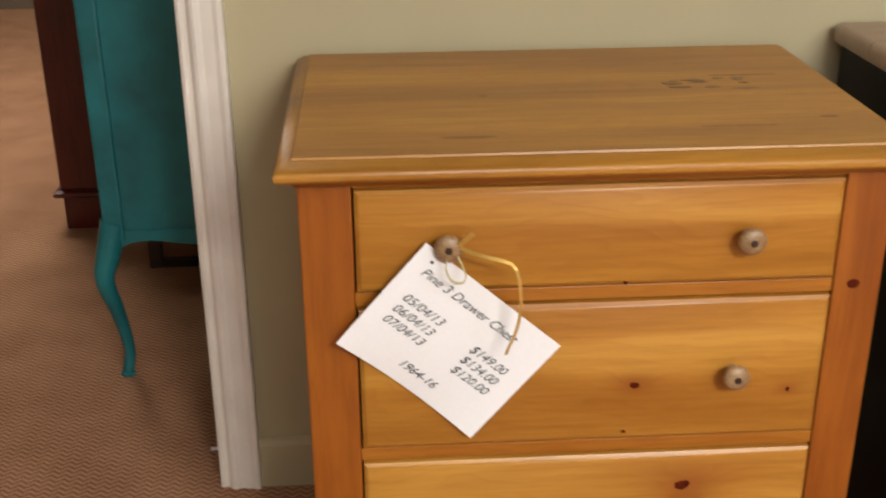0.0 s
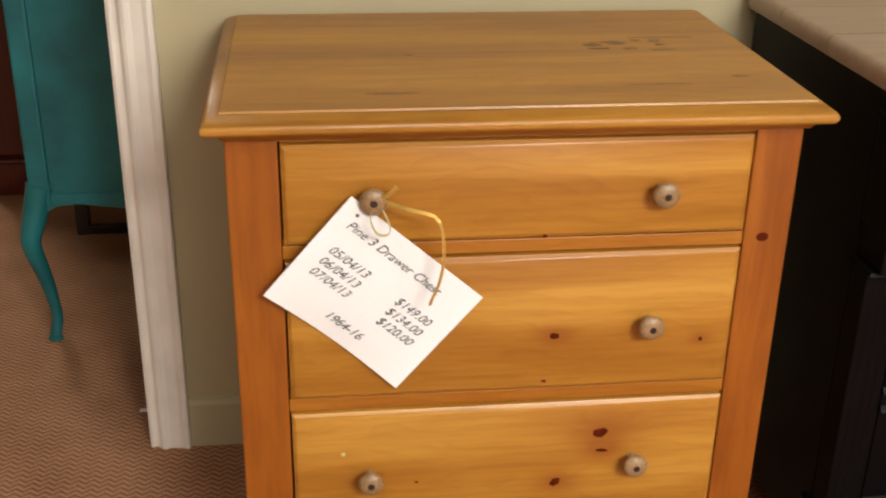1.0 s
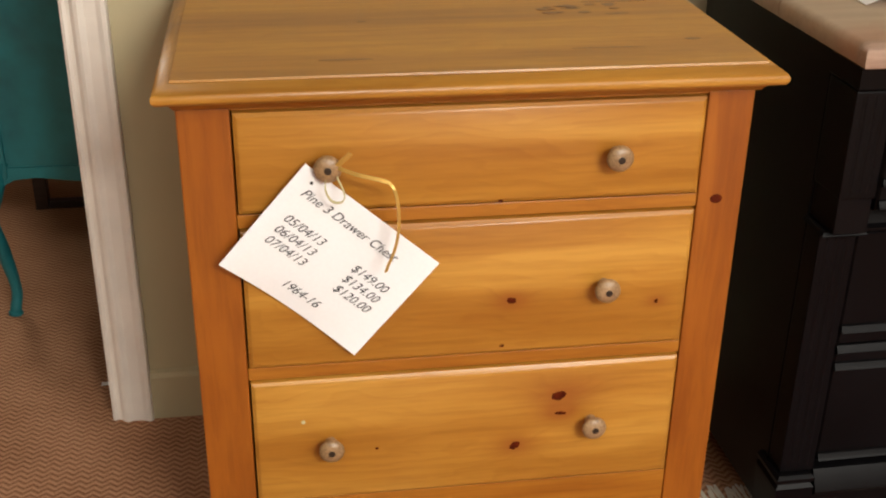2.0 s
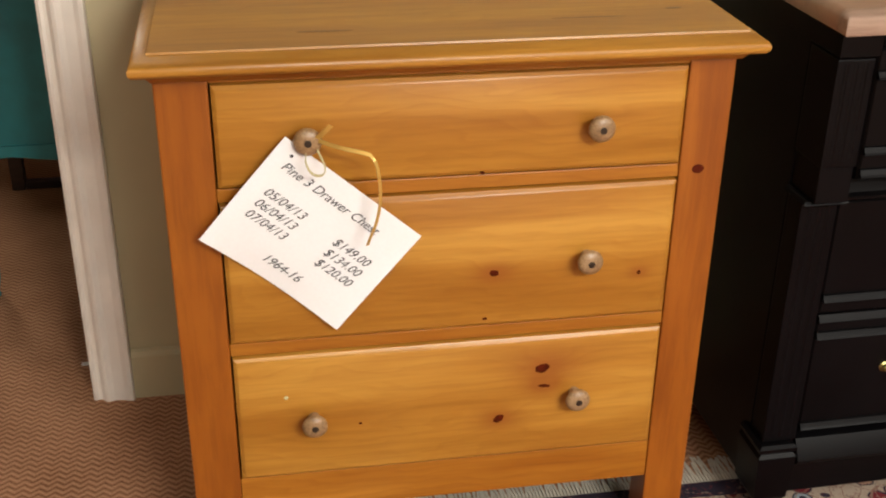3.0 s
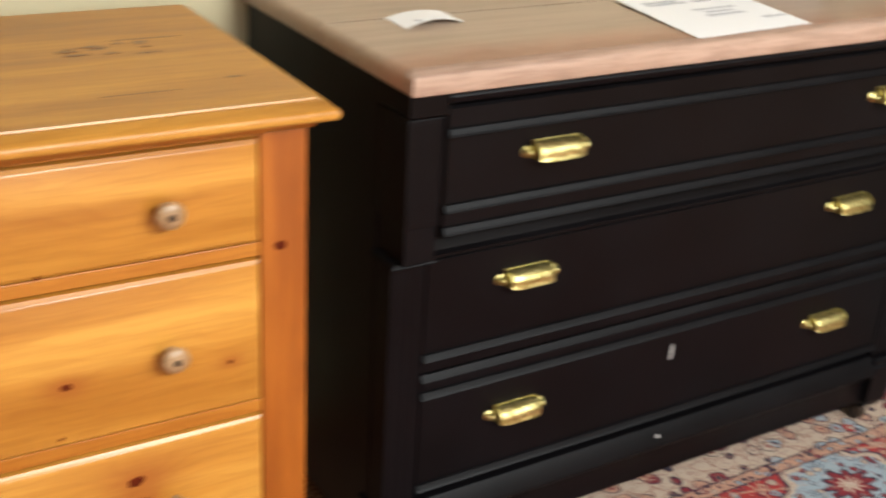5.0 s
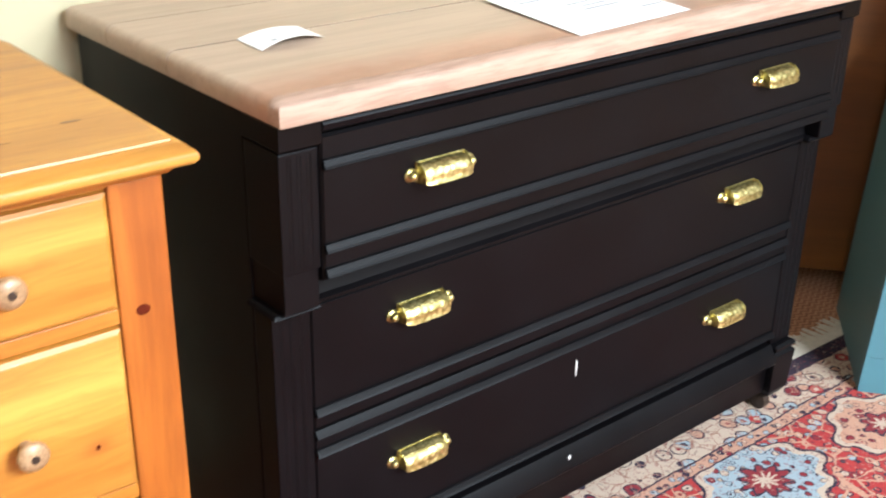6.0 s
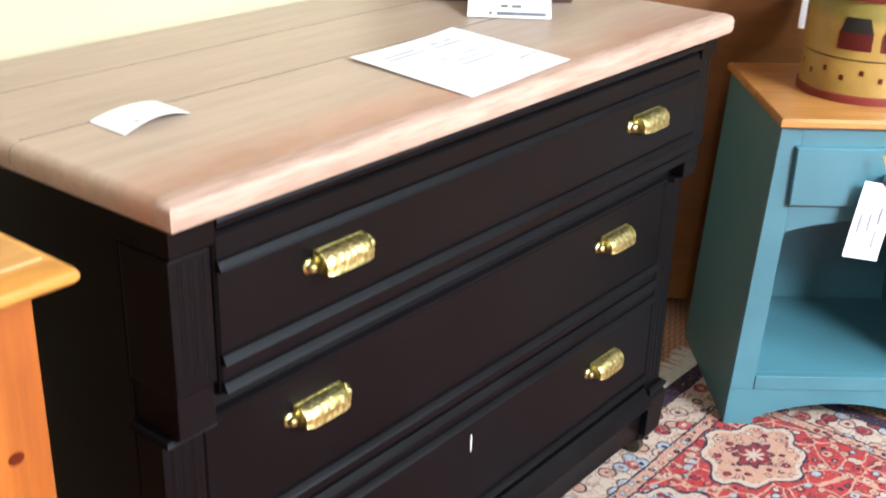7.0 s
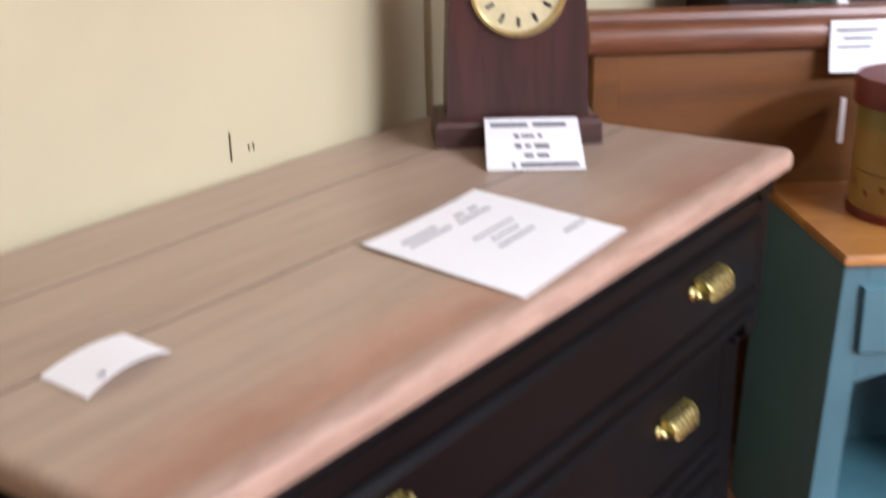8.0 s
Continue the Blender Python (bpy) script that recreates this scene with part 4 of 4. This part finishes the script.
# greenery lying on the headboard, with a white tag
sprig = thing("greenery", STAND @ pose(0.095, 0.492, 0.968), "dark green artificial leaves lying on the headboard rail", "plant")
leaf_green = paint("leaf_green", (0.035, 0.075, 0.035), rough=0.45, vary=0.4, scale=30)
leaf_rnd = random.Random(7)
for n in range(15):
    long, wide, rise = leaf_rnd.uniform(0.030, 0.048), leaf_rnd.uniform(0.007, 0.012), leaf_rnd.uniform(0.004, 0.026)
    rings = []
    for k in range(7):
        u = k / 6
        half = wide * math.sin(math.pi * min(0.97, max(0.04, u))) ** 0.8
        h = 0.002 + rise * math.sin(2.2 * u)
        rings.append([(long * u, -half, h + 0.003), (long * u, 0, h), (long * u, half, h + 0.003), (long * u, 0, h + 0.0012)])
    leaf = part("leaf", loft(rings), leaf_green, sprig, "", True)
    leaf.matrix_basis = pose(leaf_rnd.uniform(-0.035, 0.045), leaf_rnd.uniform(-0.008, 0.012), 0, 0, 0, leaf_rnd.uniform(-170, 170))
part("stem", tube([(-0.05, 0, 0.003), (0.0, 0.004, 0.006), (0.05, 0.0, 0.003)], 0.0022, 8), leaf_green, sprig)
part("tag", box(0.052, 0.072, 0.004, 0.0045, 0.0, 0.045), paper, sprig, "small white tag")
bed_tag = thing("bed_tag", STAND @ pose(0.120, 0.4465, 0.944) @ pose(0, 0, 0, 90, 0, 0), "white printed price card hung on the headboard rail", "price tag")
part("card", bowed_sheet(0.130, 0.095, lambda u, v: 0.004 * v + 0.006 * v * v), paper, bed_tag, smooth=True)
bars(bed_tag, [(0.012, -0.020, 0.075, 0.007), (0.024, -0.036, 0.055, 0.007), (0.012, -0.052, 0.065, 0.007), (0.040, -0.070, 0.045, 0.007)], 0.0045, ink_soft)
bed_tag2 = thing("bed_tag", STAND @ pose(0.143, 0.425, 0.805) @ pose(0, 0, 0, 90, 12, 55), "narrow white price tag hanging beside the box", "price tag")
part("card", bowed_sheet(0.045, 0.085, lambda u, v: 0.003 * v), paper, bed_tag2, smooth=True)


# ---- next room: teal cabinet and mahogany cupboard ----
teal = thing("teal_cabinet", pose(-0.441, 0.98, 0), "distressed teal painted cabinet on curved legs", "cabinet")
part("side_panel", loft([[(x, y, z) for x, y in ((0.0, -0.012), (0.62, -0.012), (0.62, 0.62), (0.0, 0.62))] for z in (0.33, 0.95)]), teal_paint, teal)
apron = [(0.0, 0.345), (0.0, 0.305), (0.02, 0.305), (0.045, 0.318), (0.09, 0.322), (0.16, 0.312), (0.30, 0.300), (0.45, 0.315), (0.6, 0.305), (0.62, 0.305), (0.62, 0.345)]
part("apron", loft([[(x, y, z) for x, z in apron] for y in (-0.016, 0.0)]), teal_paint, teal, "scalloped apron")
for x, s in ((0.0, 1), (0.60, -1)):
    part("corner_post", box(x - 0.008 * s if s > 0 else x - 0.02, x + 0.034 if s > 0 else x + 0.028, -0.022, 0.02, 0.32, 0.95, 0.006), teal_paint, teal)
    for y in (0.0,):
        leg = smooth_path([(x + 0.012 * s, y, 0.36), (x - 0.008 * s, y - 0.012, 0.285), (x - 0.018 * s, y - 0.02, 0.235), (x - 0.002 * s, y - 0.006, 0.15), (x + 0.010 * s, y + 0.002, 0.06), (x + 0.004 * s, y - 0.004, 0.015), (x + 0.002 * s, y - 0.006, 0.0)], 5)
        radii = [0.030 - 0.018 * min(1, k / (len(leg) * 0.62)) + (0.004 if k > len(leg) - 5 else 0) for k in range(len(leg))]
        part("leg", tube(leg, radii), teal_paint, teal, "curved cabriole leg", True)
cup = thing("cupboard", pose(-0.775, 1.84, 0), "tall dark red mahogany cupboard on a plinth", "cupboard")
part("body", box(0.0, 0.95, 0.0, 0.45, 0.12, 1.9, 0.004), mahogany, cup)
part("plinth", box(0.004, 0.946, 0.004, 0.446, 0.0, 0.1, 0.002), mahogany, cup)
part("plinth_moulding", slab(-0.018, 0.968, -0.018, 0.46, [(0.1002, 0.006), (0.106, 0.0), (0.114, 0.002), (0.1198, 0.012)]), mahogany, cup)
for x in (-0.046, 0.56):
    part("rear_leg", box(x, x + 0.034, 0.562, 0.596, 0.0, 0.33, 0.003), dark_wood, teal, "plain dark rear leg")
part("rear_stretcher", box(-0.0115, 0.5595, 0.566, 0.590, 0.0, 0.022, 0.002), dark_wood, teal, "dark low rear stretcher")
tall = thing("tall_cabinet", STAND @ pose(-0.03, 0.60, 0), "tall dark wooden cabinet behind the headboard", "cabinet")
part("body", box(0.0, 0.9, 0.0, 0.35, 0.08, 1.5, 0.004), dark_wood, tall)
part("plinth", box(0.01, 0.89, 0.01, 0.34, 0.0, 0.0795, 0.002), dark_wood, tall)
part("cornice", slab(-0.02, 0.92, -0.02, 0.36, [(1.5005, 0.015), (1.52, 0.0), (1.54, 0.0)]), dark_wood, tall)
scrap = part("paper_scrap", slab(-0.222, -0.205, 0.655, 0.668, [(0.0004, 0.0), (0.0025, 0.003)]), paper)
tagged(scrap, "tiny white paper scrap on the carpet", "scrap")
